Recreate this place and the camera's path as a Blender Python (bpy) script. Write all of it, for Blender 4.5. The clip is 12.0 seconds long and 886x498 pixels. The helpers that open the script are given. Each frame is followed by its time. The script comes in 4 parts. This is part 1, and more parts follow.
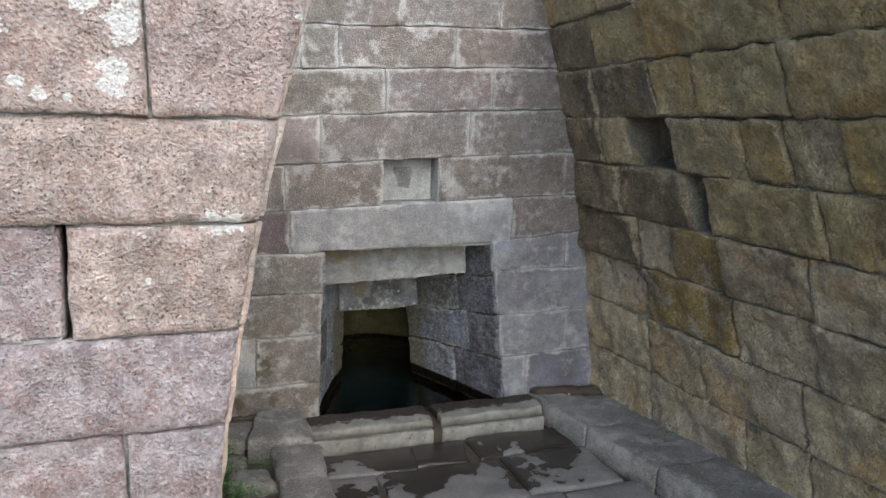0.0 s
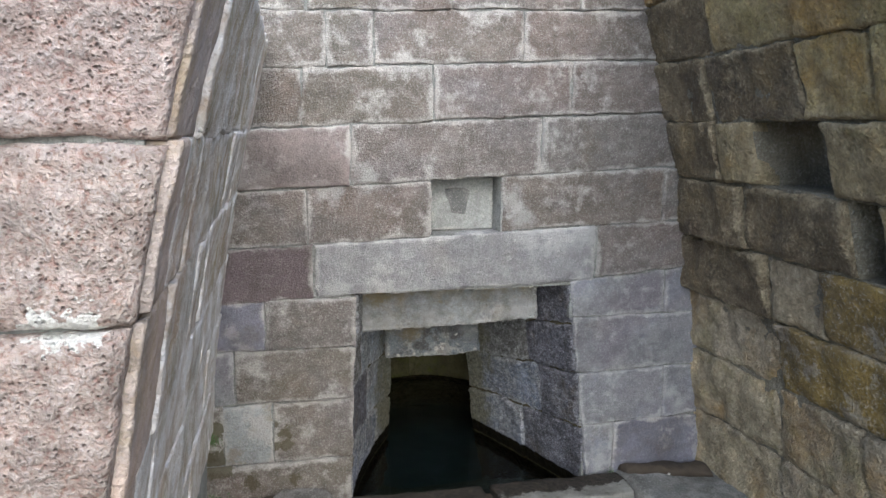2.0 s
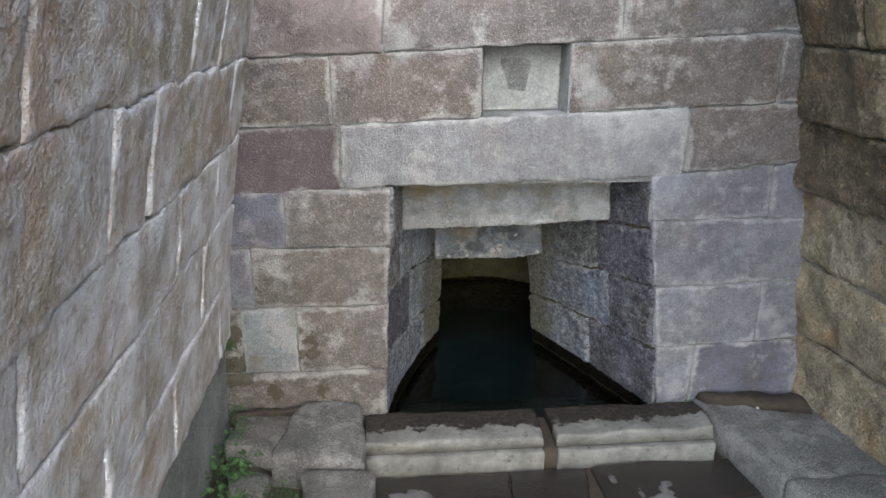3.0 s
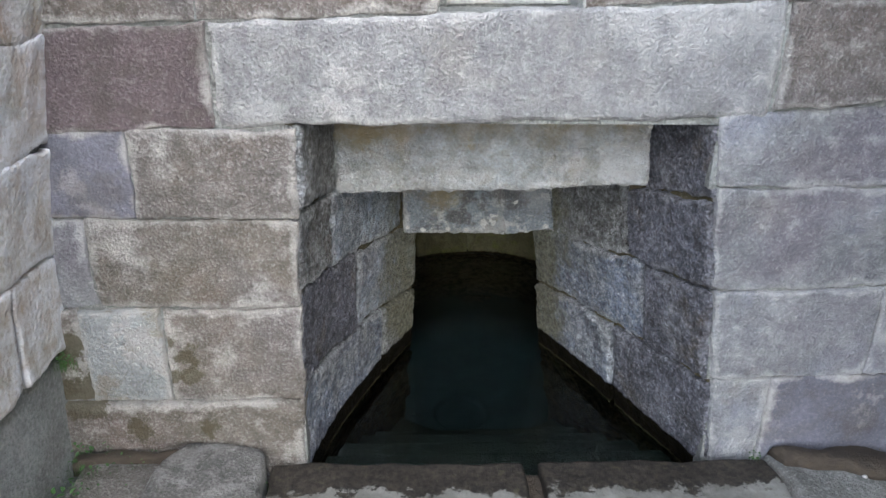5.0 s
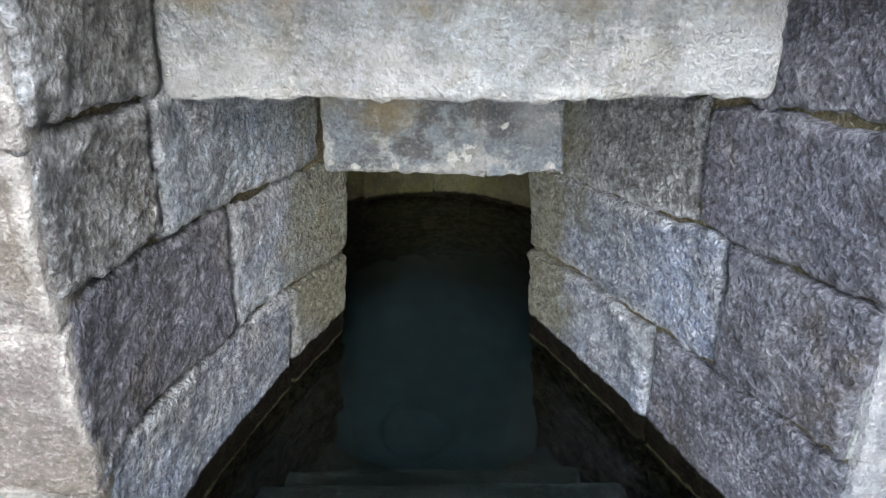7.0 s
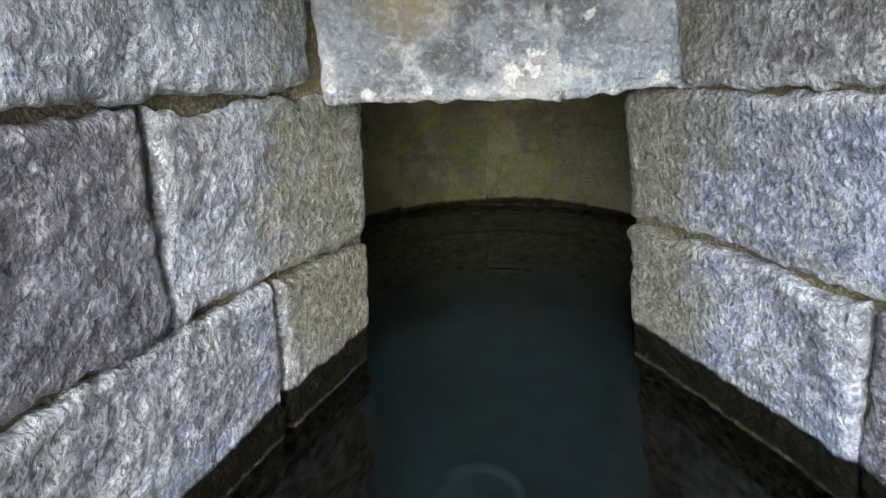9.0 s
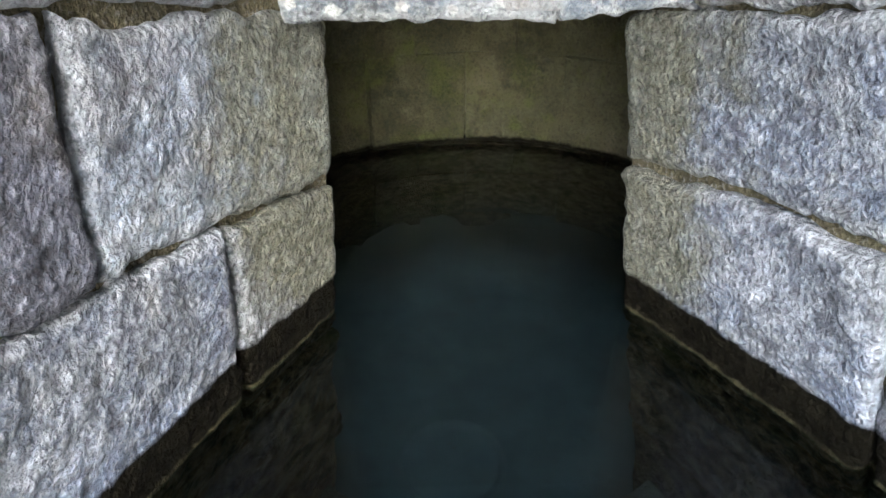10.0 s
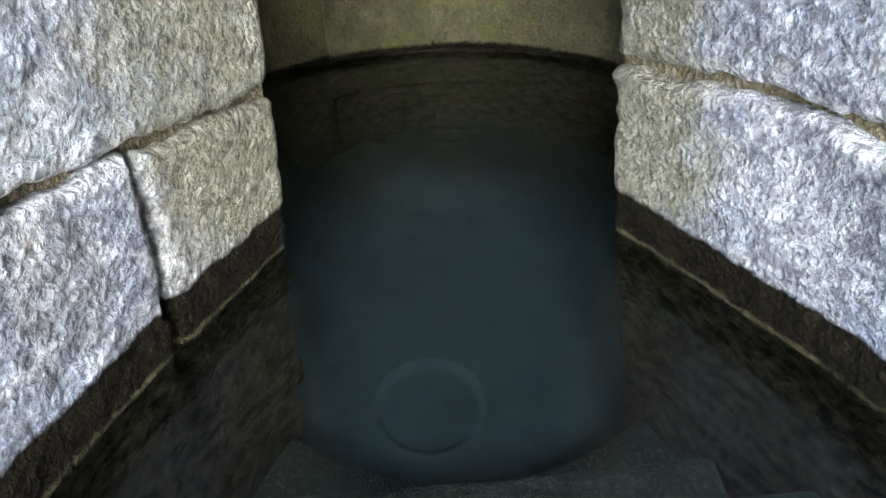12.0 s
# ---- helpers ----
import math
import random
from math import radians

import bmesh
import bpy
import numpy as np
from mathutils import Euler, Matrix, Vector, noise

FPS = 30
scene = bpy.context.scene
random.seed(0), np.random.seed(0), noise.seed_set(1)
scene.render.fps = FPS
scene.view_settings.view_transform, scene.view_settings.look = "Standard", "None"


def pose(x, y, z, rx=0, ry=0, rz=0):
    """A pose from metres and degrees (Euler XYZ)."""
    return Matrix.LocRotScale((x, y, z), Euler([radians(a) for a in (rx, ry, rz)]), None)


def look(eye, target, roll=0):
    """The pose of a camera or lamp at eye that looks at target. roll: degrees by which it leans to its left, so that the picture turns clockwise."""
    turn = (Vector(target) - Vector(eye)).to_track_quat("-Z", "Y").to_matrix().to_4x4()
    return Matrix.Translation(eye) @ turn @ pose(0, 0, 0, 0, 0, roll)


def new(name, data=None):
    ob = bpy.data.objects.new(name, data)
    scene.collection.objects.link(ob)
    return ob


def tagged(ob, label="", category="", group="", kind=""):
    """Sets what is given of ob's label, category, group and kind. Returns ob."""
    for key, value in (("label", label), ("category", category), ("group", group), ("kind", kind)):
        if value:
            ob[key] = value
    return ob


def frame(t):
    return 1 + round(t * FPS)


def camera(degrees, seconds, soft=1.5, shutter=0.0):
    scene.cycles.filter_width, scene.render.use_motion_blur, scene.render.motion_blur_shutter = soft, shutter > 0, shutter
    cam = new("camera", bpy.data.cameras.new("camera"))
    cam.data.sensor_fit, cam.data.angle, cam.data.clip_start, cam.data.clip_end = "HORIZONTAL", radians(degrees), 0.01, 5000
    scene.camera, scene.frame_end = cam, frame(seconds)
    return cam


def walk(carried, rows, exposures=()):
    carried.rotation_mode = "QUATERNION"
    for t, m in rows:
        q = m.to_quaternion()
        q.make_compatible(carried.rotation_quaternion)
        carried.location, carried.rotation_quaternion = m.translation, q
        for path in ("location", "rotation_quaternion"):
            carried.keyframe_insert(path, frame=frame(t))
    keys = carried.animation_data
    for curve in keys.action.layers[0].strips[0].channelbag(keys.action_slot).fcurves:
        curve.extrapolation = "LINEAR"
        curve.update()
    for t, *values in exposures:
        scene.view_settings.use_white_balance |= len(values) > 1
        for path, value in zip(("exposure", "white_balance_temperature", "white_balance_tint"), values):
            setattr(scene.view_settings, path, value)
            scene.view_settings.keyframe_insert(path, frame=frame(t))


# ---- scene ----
cam = camera(63.9, 12.0)
PATH = [  # seconds, eye, target, roll
    (0, (0.057, 0.015, 1.478), (0.698, 1.876, 1.123), 1.5),
    (0.5, (0.133, 0.202, 1.465), (0.728, 2.071, 1.076), 1.2),
    (1, (0.178, 0.389, 1.487), (0.748, 2.26, 1.067), 1.2),
    (1.5, (0.234, 0.524, 1.499), (0.806, 2.406, 1.138), 1.3),
    (2, (0.364, 0.729, 1.493), (0.791, 2.653, 1.149), 0.6),
    (2.5, (0.499, 0.911, 1.462), (0.774, 2.83, 0.972), 0.7),
    (3, (0.57, 1.154, 1.386), (0.759, 3.04, 0.75), 0.5),
    (3.2, (0.597, 1.229, 1.363), (0.788, 3.098, 0.678), 1),
    (4.8, (0.869, 1.892, 1.165), (0.903, 3.754, 0.436), -0.4),
    (5, (0.879, 1.987, 1.148), (0.953, 3.84, 0.399), 0.7),
    (5.5, (0.893, 2.179, 1.08), (1.102, 3.967, 0.208), 3.9),
    (6, (0.903, 2.357, 1.019), (1.139, 4.102, 0.07), 4.7),
    (6.5, (0.954, 2.605, 0.968), (1.178, 4.338, -0.007), 4.6),
    (7, (0.978, 2.795, 0.88), (1.119, 4.554, -0.061), 2.9),
    (7.2, (0.972, 2.879, 0.814), (1.106, 4.648, -0.109), 2.5),
    (9, (1.005, 3.176, 0.5), (0.989, 5.032, -0.246), -1.8),
    (9.5, (0.992, 3.234, 0.478), (1.027, 5.05, -0.359), -1),
    (10, (0.999, 3.282, 0.459), (1.058, 5.069, -0.437), -0.5),
    (10.5, (1.008, 3.32, 0.44), (1.09, 5.068, -0.529), -0.7),
    (11, (1.014, 3.353, 0.432), (1.122, 5.066, -0.594), -0.8),
    (11.5, (1.025, 3.376, 0.421), (1.145, 5.059, -0.653), -0.9),
    (12, (1.024, 3.414, 0.393), (1.129, 5.086, -0.699), -1.6),
]
EXPOSURES = [(t, stops, kelvin, 7) for t, stops, kelvin in ((0, 1.02, 5850), (1, 1.05, 5850), (2, 1.24, 5800), (3, 1.36, 5750), (5, 1.74, 5560), (6, 2.14, 5540), (7, 2.58, 5560), (9, 3.08, 5540), (10, 3.2, 5540), (12, 3.74, 5540))]
walk(cam, [(t, look(e, g, r)) for t, e, g, r in PATH], EXPOSURES)

# ---- light: open shade under a bright, hazy sky ----
world = bpy.data.worlds.new("sky")
scene.world = world
world.use_nodes = True
wn = world.node_tree
sky = wn.nodes.new("ShaderNodeTexSky")
sky.sky_type, sky.sun_disc = "NISHITA", False
sky.sun_elevation, sky.sun_rotation = radians(35), radians(176)
sky.dust_density = 3.0
wn.links.new(sky.outputs[0], wn.nodes["Background"].inputs[0])
wn.nodes["Background"].inputs[1].default_value = 0.125
sun = new("sun", bpy.data.lights.new("sun", "SUN"))
sun.data.energy, sun.data.angle, sun.data.color = 1.8, radians(85), (1.0, 0.97, 0.93)
sun.matrix_world = look((1.25, -3.6, 5.4), (1.0, 3.4, 0.3))

# ---- helpers ----
rnd = random.Random(7)


def tint(c, k=1.0):
    return (c[0] * k, c[1] * k, c[2] * k, 1.0)


class Nodes:
    """A node material with short helpers."""

    def __init__(self, name):
        self.mat = bpy.data.materials.new(name)
        self.mat.use_nodes = True
        self.t = self.mat.node_tree
        self.bsdf = self.t.nodes["Principled BSDF"]
        self.pos = self.t.nodes.new("ShaderNodeNewGeometry").outputs["Position"]

    def link(self, a, b):
        self.t.links.new(a, b)

    def noise(self, scale, detail=4.0, rough=0.55, stretch=None):
        n = self.t.nodes.new("ShaderNodeTexNoise")
        n.inputs["Scale"].default_value, n.inputs["Detail"].default_value, n.inputs["Roughness"].default_value = scale, detail, rough
        if stretch:
            m = self.t.nodes.new("ShaderNodeMapping")
            m.inputs["Scale"].default_value = stretch
            self.link(self.pos, m.inputs["Vector"])
            self.link(m.outputs[0], n.inputs["Vector"])
        else:
            self.link(self.pos, n.inputs["Vector"])
        return n.outputs["Fac"]

    def cells(self, scale):
        n = self.t.nodes.new("ShaderNodeTexVoronoi")
        n.inputs["Scale"].default_value = scale
        self.link(self.pos, n.inputs["Vector"])
        return n.outputs["Distance"]

    def grains(self, scale, warp=0.007):
        """Crowded uneven grains: high in the middle of each, low between them."""
        w = self.t.nodes.new("ShaderNodeTexNoise")
        w.inputs["Scale"].default_value, w.inputs["Detail"].default_value = scale * 0.6, 4.0
        self.link(self.pos, w.inputs["Vector"])
        m = self.t.nodes.new("ShaderNodeVectorMath")
        m.operation = "MULTIPLY_ADD"
        m.inputs[1].default_value = (warp * 2,) * 3
        self.link(w.outputs["Color"], m.inputs[0])
        self.link(self.pos, m.inputs[2])
        n = self.t.nodes.new("ShaderNodeTexVoronoi")
        n.feature = "SMOOTH_F1"
        n.inputs["Scale"].default_value, n.inputs["Smoothness"].default_value = scale, 0.25
        self.link(m.outputs[0], n.inputs["Vector"])
        return self.span(n.outputs["Distance"], 0.1, 0.75, 1.0, 0.0)

    def span(self, value, lo, hi, a=0.0, b=1.0):
        n = self.t.nodes.new("ShaderNodeMapRange")
        n.inputs[1].default_value, n.inputs[2].default_value, n.inputs[3].default_value, n.inputs[4].default_value = lo, hi, a, b
        self.link(value, n.inputs[0])
        return n.outputs[0]

    def math(self, op, a, b):
        n = self.t.nodes.new("ShaderNodeMath")
        n.operation = op
        for slot, v in zip(n.inputs, (a, b)):
            if isinstance(v, (int, float)):
                slot.default_value = v
            else:
                self.link(v, slot)
        return n.outputs[0]

    def ramp(self, value, colours):
        n = self.t.nodes.new("ShaderNodeValToRGB")
        e = n.color_ramp.elements
        while len(e) < len(colours):
            e.new(0.5)
        for k, c in enumerate(colours):
            e[k].position, e[k].color = k / max(1, len(colours) - 1), tint(c)
        self.link(value, n.inputs[0])
        return n.outputs[0]

    def mix(self, fac, a, b, mode="MIX"):
        n = self.t.nodes.new("ShaderNodeMix")
        n.data_type, n.blend_type = "RGBA", mode
        for slot, v in ((n.inputs[0], fac), (n.inputs[6], a), (n.inputs[7], b)):
            if isinstance(v, (int, float)):
                slot.default_value = v
            elif isinstance(v, tuple):
                slot.default_value = tint(v)
            else:
                self.link(v, slot)
        return n.outputs[2]

    def grey(self, value):
        n = self.t.nodes.new("ShaderNodeCombineColor")
        for s in n.inputs:
            self.link(value, s)
        return n.outputs[0]

    def random(self):
        return self.t.nodes.new("ShaderNodeObjectInfo").outputs["Random"]

    def attr(self, name):
        n = self.t.nodes.new("ShaderNodeAttribute")
        n.attribute_name = name
        return n.outputs["Fac"]

    def height(self):
        n = self.t.nodes.new("ShaderNodeSeparateXYZ")
        self.link(self.pos, n.inputs[0])
        return n.outputs[2]

    def bump(self, value, strength, distance):
        n = self.t.nodes.new("ShaderNodeBump")
        n.inputs["Strength"].default_value, n.inputs["Distance"].default_value = strength, distance
        self.link(value, n.inputs["Height"])
        self.link(n.outputs[0], self.bsdf.inputs["Normal"])

    def finish(self, colour, rough):
        self.link(colour, self.bsdf.inputs["Base Color"])
        if isinstance(rough, (int, float)):
            self.bsdf.inputs["Roughness"].default_value = rough
        else:
            self.link(rough, self.bsdf.inputs["Roughness"])
        return self.mat


def stone(name, palette, lime=0.5, lime_colour=(0.55, 0.53, 0.5), stain=(0.1, 0.085, 0.07), stain_amount=0.4, pits=0.0, relief=0.006, grain=70.0, waterline=None, moss=0.0, speckle=0.3, doorway=False, streaks=0.0, blotch=0.0, edge=0.0, lichen=(), bleach=(), damp=(), ochre=(), hues=(), dig=0.0, crest=0.0, silt_haze=False, clouds=1.0, grains=0.0, grain_size=110.0):
    """Weathered volcanic stone: a tone for each block, clouds, grain, pits, dark stains and pale lime along the joints."""
    n = Nodes(name)
    colour = n.ramp(n.random(), [(r * 0.91, g, b * 1.06) for r, g, b in palette])
    cloud = n.span(n.noise(5.0, 5.0, 0.6), 0.3, 0.7, 1 - 0.4 * clouds, 1 + 0.3 * clouds)
    grainy = n.span(n.noise(grain, 6.0, 0.7), 0.25, 0.75, 0.72, 1.25)
    colour = n.mix(1.0, colour, n.grey(cloud), "MULTIPLY")
    colour = n.mix(1.0, colour, n.grey(grainy), "MULTIPLY")
    for tone, scale, lo, hi, most in hues:  # broad clouds of other mineral tones
        colour = n.mix(n.span(n.noise(scale, 6.0, 0.62), lo, hi, 0.0, most), colour, tone)
    dark = n.span(n.noise(2.3, 6.0, 0.65), 0.52, 0.68, 0.0, stain_amount)
    colour = n.mix(dark, colour, stain)
    edge = n.math("ADD", n.span(n.attr("rim"), 0.5, 0.95), n.span(n.noise(6.0, 7.0, 0.7), 0.3, 0.7, -1.2 + edge, 1.0 + edge))
    pale = n.span(edge, 0.55, 1.25, 0.0, lime)
    colour = n.mix(pale, colour, lime_colour)
    specks = n.span(n.noise(38.0, 3.0, 0.5), 0.68, 0.74, 0.0, lime * 0.6)
    colour = n.mix(specks, colour, lime_colour)
    if streaks:
        run = n.span(n.noise(1.0, 6.0, 0.65, (7.0, 7.0, 1.5)), 0.46, 0.62, 0.0, streaks)
        colour = n.mix(run, colour, lime_colour)
    if blotch:
        crust = n.span(n.noise(8.0, 8.0, 0.68), 0.53, 0.58, 0.0, blotch)
        colour = n.mix(crust, colour, lime_colour)
        worn = n.span(n.noise(5.5, 8.0, 0.7), 0.42, 0.48, blotch, 0.0)
        colour = n.mix(worn, colour, stain)
    coarse = n.math("ADD", n.math("MULTIPLY", n.noise(grain * 2.1, 4.0, 0.62), 0.95), n.math("MULTIPLY", n.span(n.cells(grain * 2.0), 0.0, 0.8, 1.0, 0.0), 0.05))
    colour = n.mix(n.span(coarse, 0.53, 0.61, 0.0, speckle), colour, lime_colour)
    colour = n.mix(n.span(coarse, 0.37, 0.45, speckle, 0.0), colour, stain)
    if dig or crest:  # dirt and painted shade in the hewn hollows, painted light on the high points
        hewn = n.math("ADD", n.attr("pit"), n.span(n.noise(grain * 1.2, 3.0, 0.6), 0.3, 0.7, -0.12, 0.12))
        colour = n.mix(n.span(hewn, -0.45, -0.05, dig, 0.0), colour, stain)
        colour = n.mix(n.span(hewn, 0.12, 0.5, 0.0, crest), colour, lime_colour)
    height = n.math("ADD", n.math("MULTIPLY", coarse, 1.6 if grains else 1.5), n.math("MULTIPLY", n.noise(18.0, 5.0, 0.7), 1.4))
    if grains:  # the granular fracture of the stone: dirt and painted shade between grains, tops painted lit
        lump = n.math("ADD", n.grains(grain_size), n.span(n.noise(grain_size * 2.4, 5.0, 0.7), 0.3, 0.7, -0.3, 0.3))
        lump = n.math("MULTIPLY", lump, n.span(n.noise(grain_size * 0.22, 3.0, 0.6), 0.3, 0.65, 0.55, 1.0))
        colour = n.mix(n.span(lump, 0.15, 0.45, grains, 0.0), colour, stain)
        colour = n.mix(n.span(lump, 0.55, 0.85, 0.0, grains * 0.8), colour, lime_colour)
        mottle = n.span(n.noise(24.0, 6.0, 0.7), 0.33, 0.67, 1 - 1.4 * grains, 1 + 1.4 * grains)
        colour = n.mix(1.0, colour, n.grey(mottle), "MULTIPLY")
        height = n.math("ADD", height, n.math("MULTIPLY", lump, 1.1 * min(1.0, grains * 2)))
    rough = 0.85
    if pits:
        some = n.span(n.noise(17.0, 2.0), 0.42, 0.55, 0.0, pits)
        fine = n.math("MULTIPLY", n.span(n.cells(125.0), 0.12, 0.3, 1.0, 0.0), n.span(n.noise(26.0, 2.0), 0.45, 0.58, 0.0, pits))
        holes = n.math("MAXIMUM", n.math("MULTIPLY", n.span(n.cells(62.0), 0.08, 0.2, 1.0, 0.0), some), fine)
        colour = n.mix(holes, colour, (0.16, 0.1, 0.08))
        height = n.math("SUBTRACT", height, n.math("MULTIPLY", holes, 1.5))
    if moss:
        green = n.span(n.noise(6.0, 6.0, 0.7), 0.5, 0.7, 0.0, moss)
        colour = n.mix(green, colour, (0.085, 0.08, 0.025))
    if doorway:  # olive algae where the passage stays damp, next to the well
        sep = n.t.nodes.new("ShaderNodeSeparateXYZ")
        n.link(n.pos, sep.inputs[0])
        inner = n.math("ADD", sep.outputs[1], n.span(n.noise(7.0, 5.0, 0.65), 0.25, 0.75, -0.14, 0.14))
        colour = n.mix(n.span(inner, 4.05, 4.17, 0.0, 0.8), colour, n.mix(n.span(n.noise(70.0, 4.0, 0.7), 0.35, 0.65), (0.085, 0.08, 0.033), (0.37, 0.355, 0.24)))
    if waterline is not None:  # dark wet band above the water, lime scale at its level, brown slime below
        level = n.math("ADD", n.height(), n.span(n.noise(30.0, 4.0, 0.6), 0.25, 0.75, -0.005, 0.005))
        wet = n.span(level, waterline - 0.004, waterline + 0.004, 1.0, 0.0)
        band = n.mix(n.span(n.noise(40.0, 5.0, 0.7), 0.35, 0.65), (0.005, 0.004, 0.002), (0.018, 0.015, 0.008))
        slime = n.mix(n.span(n.noise(38.0, 6.0, 0.75), 0.42, 0.62), (0.014, 0.009, 0.005), (0.085, 0.058, 0.034))
        slime = n.mix(n.span(n.noise(7.0, 4.0, 0.6), 0.55, 0.7, 0.0, 0.5), slime, (0.055, 0.05, 0.02))
        below = n.mix(n.span(level, -0.142, -0.136), slime, band)
        if silt_haze:
            # blue haze of deep water painted on the wall, stronger with depth
            below = n.mix(n.span(n.height(), -0.8, -0.45, 0.7, 0.0), below, (0.038, 0.046, 0.05))
        colour = n.mix(wet, colour, below)
        scale_line = n.math("MULTIPLY", n.span(level, -0.143, -0.139, 0.0, 1.0), n.span(level, -0.133, -0.129, 1.0, 0.0))
        colour = n.mix(n.math("MULTIPLY", scale_line, n.span(n.noise(11.0, 4.0), 0.38, 0.55, 0.1, 0.0 if silt_haze else 0.5)), colour, (0.15, 0.135, 0.07))
        rough = n.span(wet, 0.0, 1.0, 0.82, 0.7)
        n.link(n.span(wet, 0.0, 1.0, 0.4, 0.06), n.bsdf.inputs["Specular IOR Level"])
    frill = n.span(n.noise(48.0, 5.0, 0.65), 0.25, 0.75, -0.024, 0.024) if lichen else n.span(n.noise(14.0, 7.0, 0.7), 0.25, 0.75, -0.05, 0.05)
    white = n.mix(n.span(coarse, 0.35, 0.6), (0.62, 0.6, 0.56), (0.85, 0.84, 0.8))
    kinds = ((lichen, white, 0.0015, 1.0), (bleach, (0.56, 0.56, 0.55), 0.025, 0.5), (damp, (0.1, 0.085, 0.045), 0.004, 0.85), (ochre, (0.36, 0.28, 0.13), 0.03, 0.6))
    for spots, paint, soft, most in kinds:  # lichen crusts, lime bleaching and damp runs, each round its own centre
        for x, y, z, r in spots:
            d = n.t.nodes.new("ShaderNodeVectorMath")
            d.operation = "DISTANCE"
            d.inputs[1].default_value = (x, y, z)
            n.link(n.pos, d.inputs[0])
            reach = n.math("ADD", d.outputs["Value"], n.math("MULTIPLY", frill, min(1.0, r * 32) if spots is lichen else min(1.3, r * 26)))
            colour = n.mix(n.span(reach, r - soft, r + soft, most, 0.0), colour, paint)
    n.bump(height, 1.0, relief)
    return n.finish(colour, rough)


PASS_OPTS = dict(edge=0.42, lime_colour=(0.72, 0.74, 0.77), stain=(0.07, 0.062, 0.06), relief=0.027, grain=60, waterline=-0.072, moss=0.25, doorway=True, dig=0.4, crest=0.3, grains=0.3, grain_size=95.0)
COOL = [((0.42, 0.5, 0.68), 4.1, 0.46, 0.6, 0.75), ((0.13, 0.11, 0.16), 4.3, 0.54, 0.65, 0.7), ((0.72, 0.74, 0.78), 7.5, 0.56, 0.67, 0.6), ((0.27, 0.21, 0.08), 6.7, 0.6, 0.7, 0.7)]
PASS_DARK = stone("dark_purple_grey_trachyte", [(0.2, 0.188, 0.22), (0.225, 0.21, 0.24)], lime=0.55, stain_amount=0.5, speckle=0.55, blotch=0.15, hues=[((0.25, 0.26, 0.33), 5.1, 0.54, 0.66, 0.5), ((0.2, 0.15, 0.08), 6.7, 0.58, 0.7, 0.6)], **{**PASS_OPTS, "lime_colour": (0.5, 0.5, 0.56), "crest": 0.22})
PASS_BROWN = stone("brown_grey_trachyte", [(0.36, 0.33, 0.305), (0.4, 0.365, 0.335)], lime=0.6, stain_amount=0.4, speckle=0.55, blotch=0.2, hues=[((0.3, 0.31, 0.36), 4.6, 0.55, 0.66, 0.5), ((0.22, 0.17, 0.07), 6.7, 0.58, 0.7, 0.6)], **{**PASS_OPTS, "stain": (0.1, 0.09, 0.08), "crest": 0.4})
PASS_LIGHT = stone("pale_blue_trachyte", [(0.62, 0.66, 0.71), (0.66, 0.69, 0.73)], lime=0.85, stain_amount=0.35, speckle=0.55, blotch=0.3, hues=COOL, **{**PASS_OPTS, "stain": (0.17, 0.16, 0.17), "crest": 0.45})
PASSAGE = stone("blue_grey_trachyte", [(0.32, 0.325, 0.37), (0.36, 0.36, 0.4)], lime=0.85, stain_amount=0.5, speckle=0.55, blotch=0.25, hues=COOL, **{**PASS_OPTS, "stain": (0.1, 0.092, 0.1), "crest": 0.45})
MORTAR = stone("lime_mortar", [(0.3, 0.28, 0.25), (0.36, 0.34, 0.31)], lime=0.5, relief=0.01, grain=50)
MORTAR_DARK = stone("dark_mortar", [(0.19, 0.155, 0.1), (0.24, 0.2, 0.14)], lime=0.25, relief=0.012, grain=50)
FACADE = stone("facade_trachyte", [(0.215, 0.166, 0.134), (0.255, 0.207, 0.168), (0.2, 0.16, 0.123), (0.25, 0.19, 0.164), (0.225, 0.19, 0.163)], lime=0.58, lime_colour=(0.64, 0.62, 0.59), stain_amount=0.2, relief=0.009, speckle=0.28, blotch=0.06, edge=0.42, hues=[((0.17, 0.14, 0.085), 4.4, 0.58, 0.7, 0.4), ((0.25, 0.19, 0.17), 2.2, 0.5, 0.65, 0.6), ((0.2, 0.185, 0.19), 2.9, 0.5, 0.65, 0.6)], damp=[(0.06, 3.475, 0.3, 0.05), (0.07, 3.475, 0.16, 0.055), (0.2, 3.475, 0.08, 0.03), (0.36, 3.475, 0.07, 0.03), (0.335, 3.475, 0.275, 0.028), (0.34, 3.475, 0.225, 0.022), (0.3, 3.475, 0.31, 0.016), (0.295, 3.475, 0.22, 0.018)], bleach=[(0.52, 3.475, 1.27, 0.05), (0.66, 3.475, 1.29, 0.05), (1.25, 3.475, 1.2, 0.05), (1.3, 3.475, 1.12, 0.045), (0.45, 3.475, 0.83, 0.03)], dig=0.2, crest=0.1, clouds=0.3, grains=0.14, grain_size=140.0)
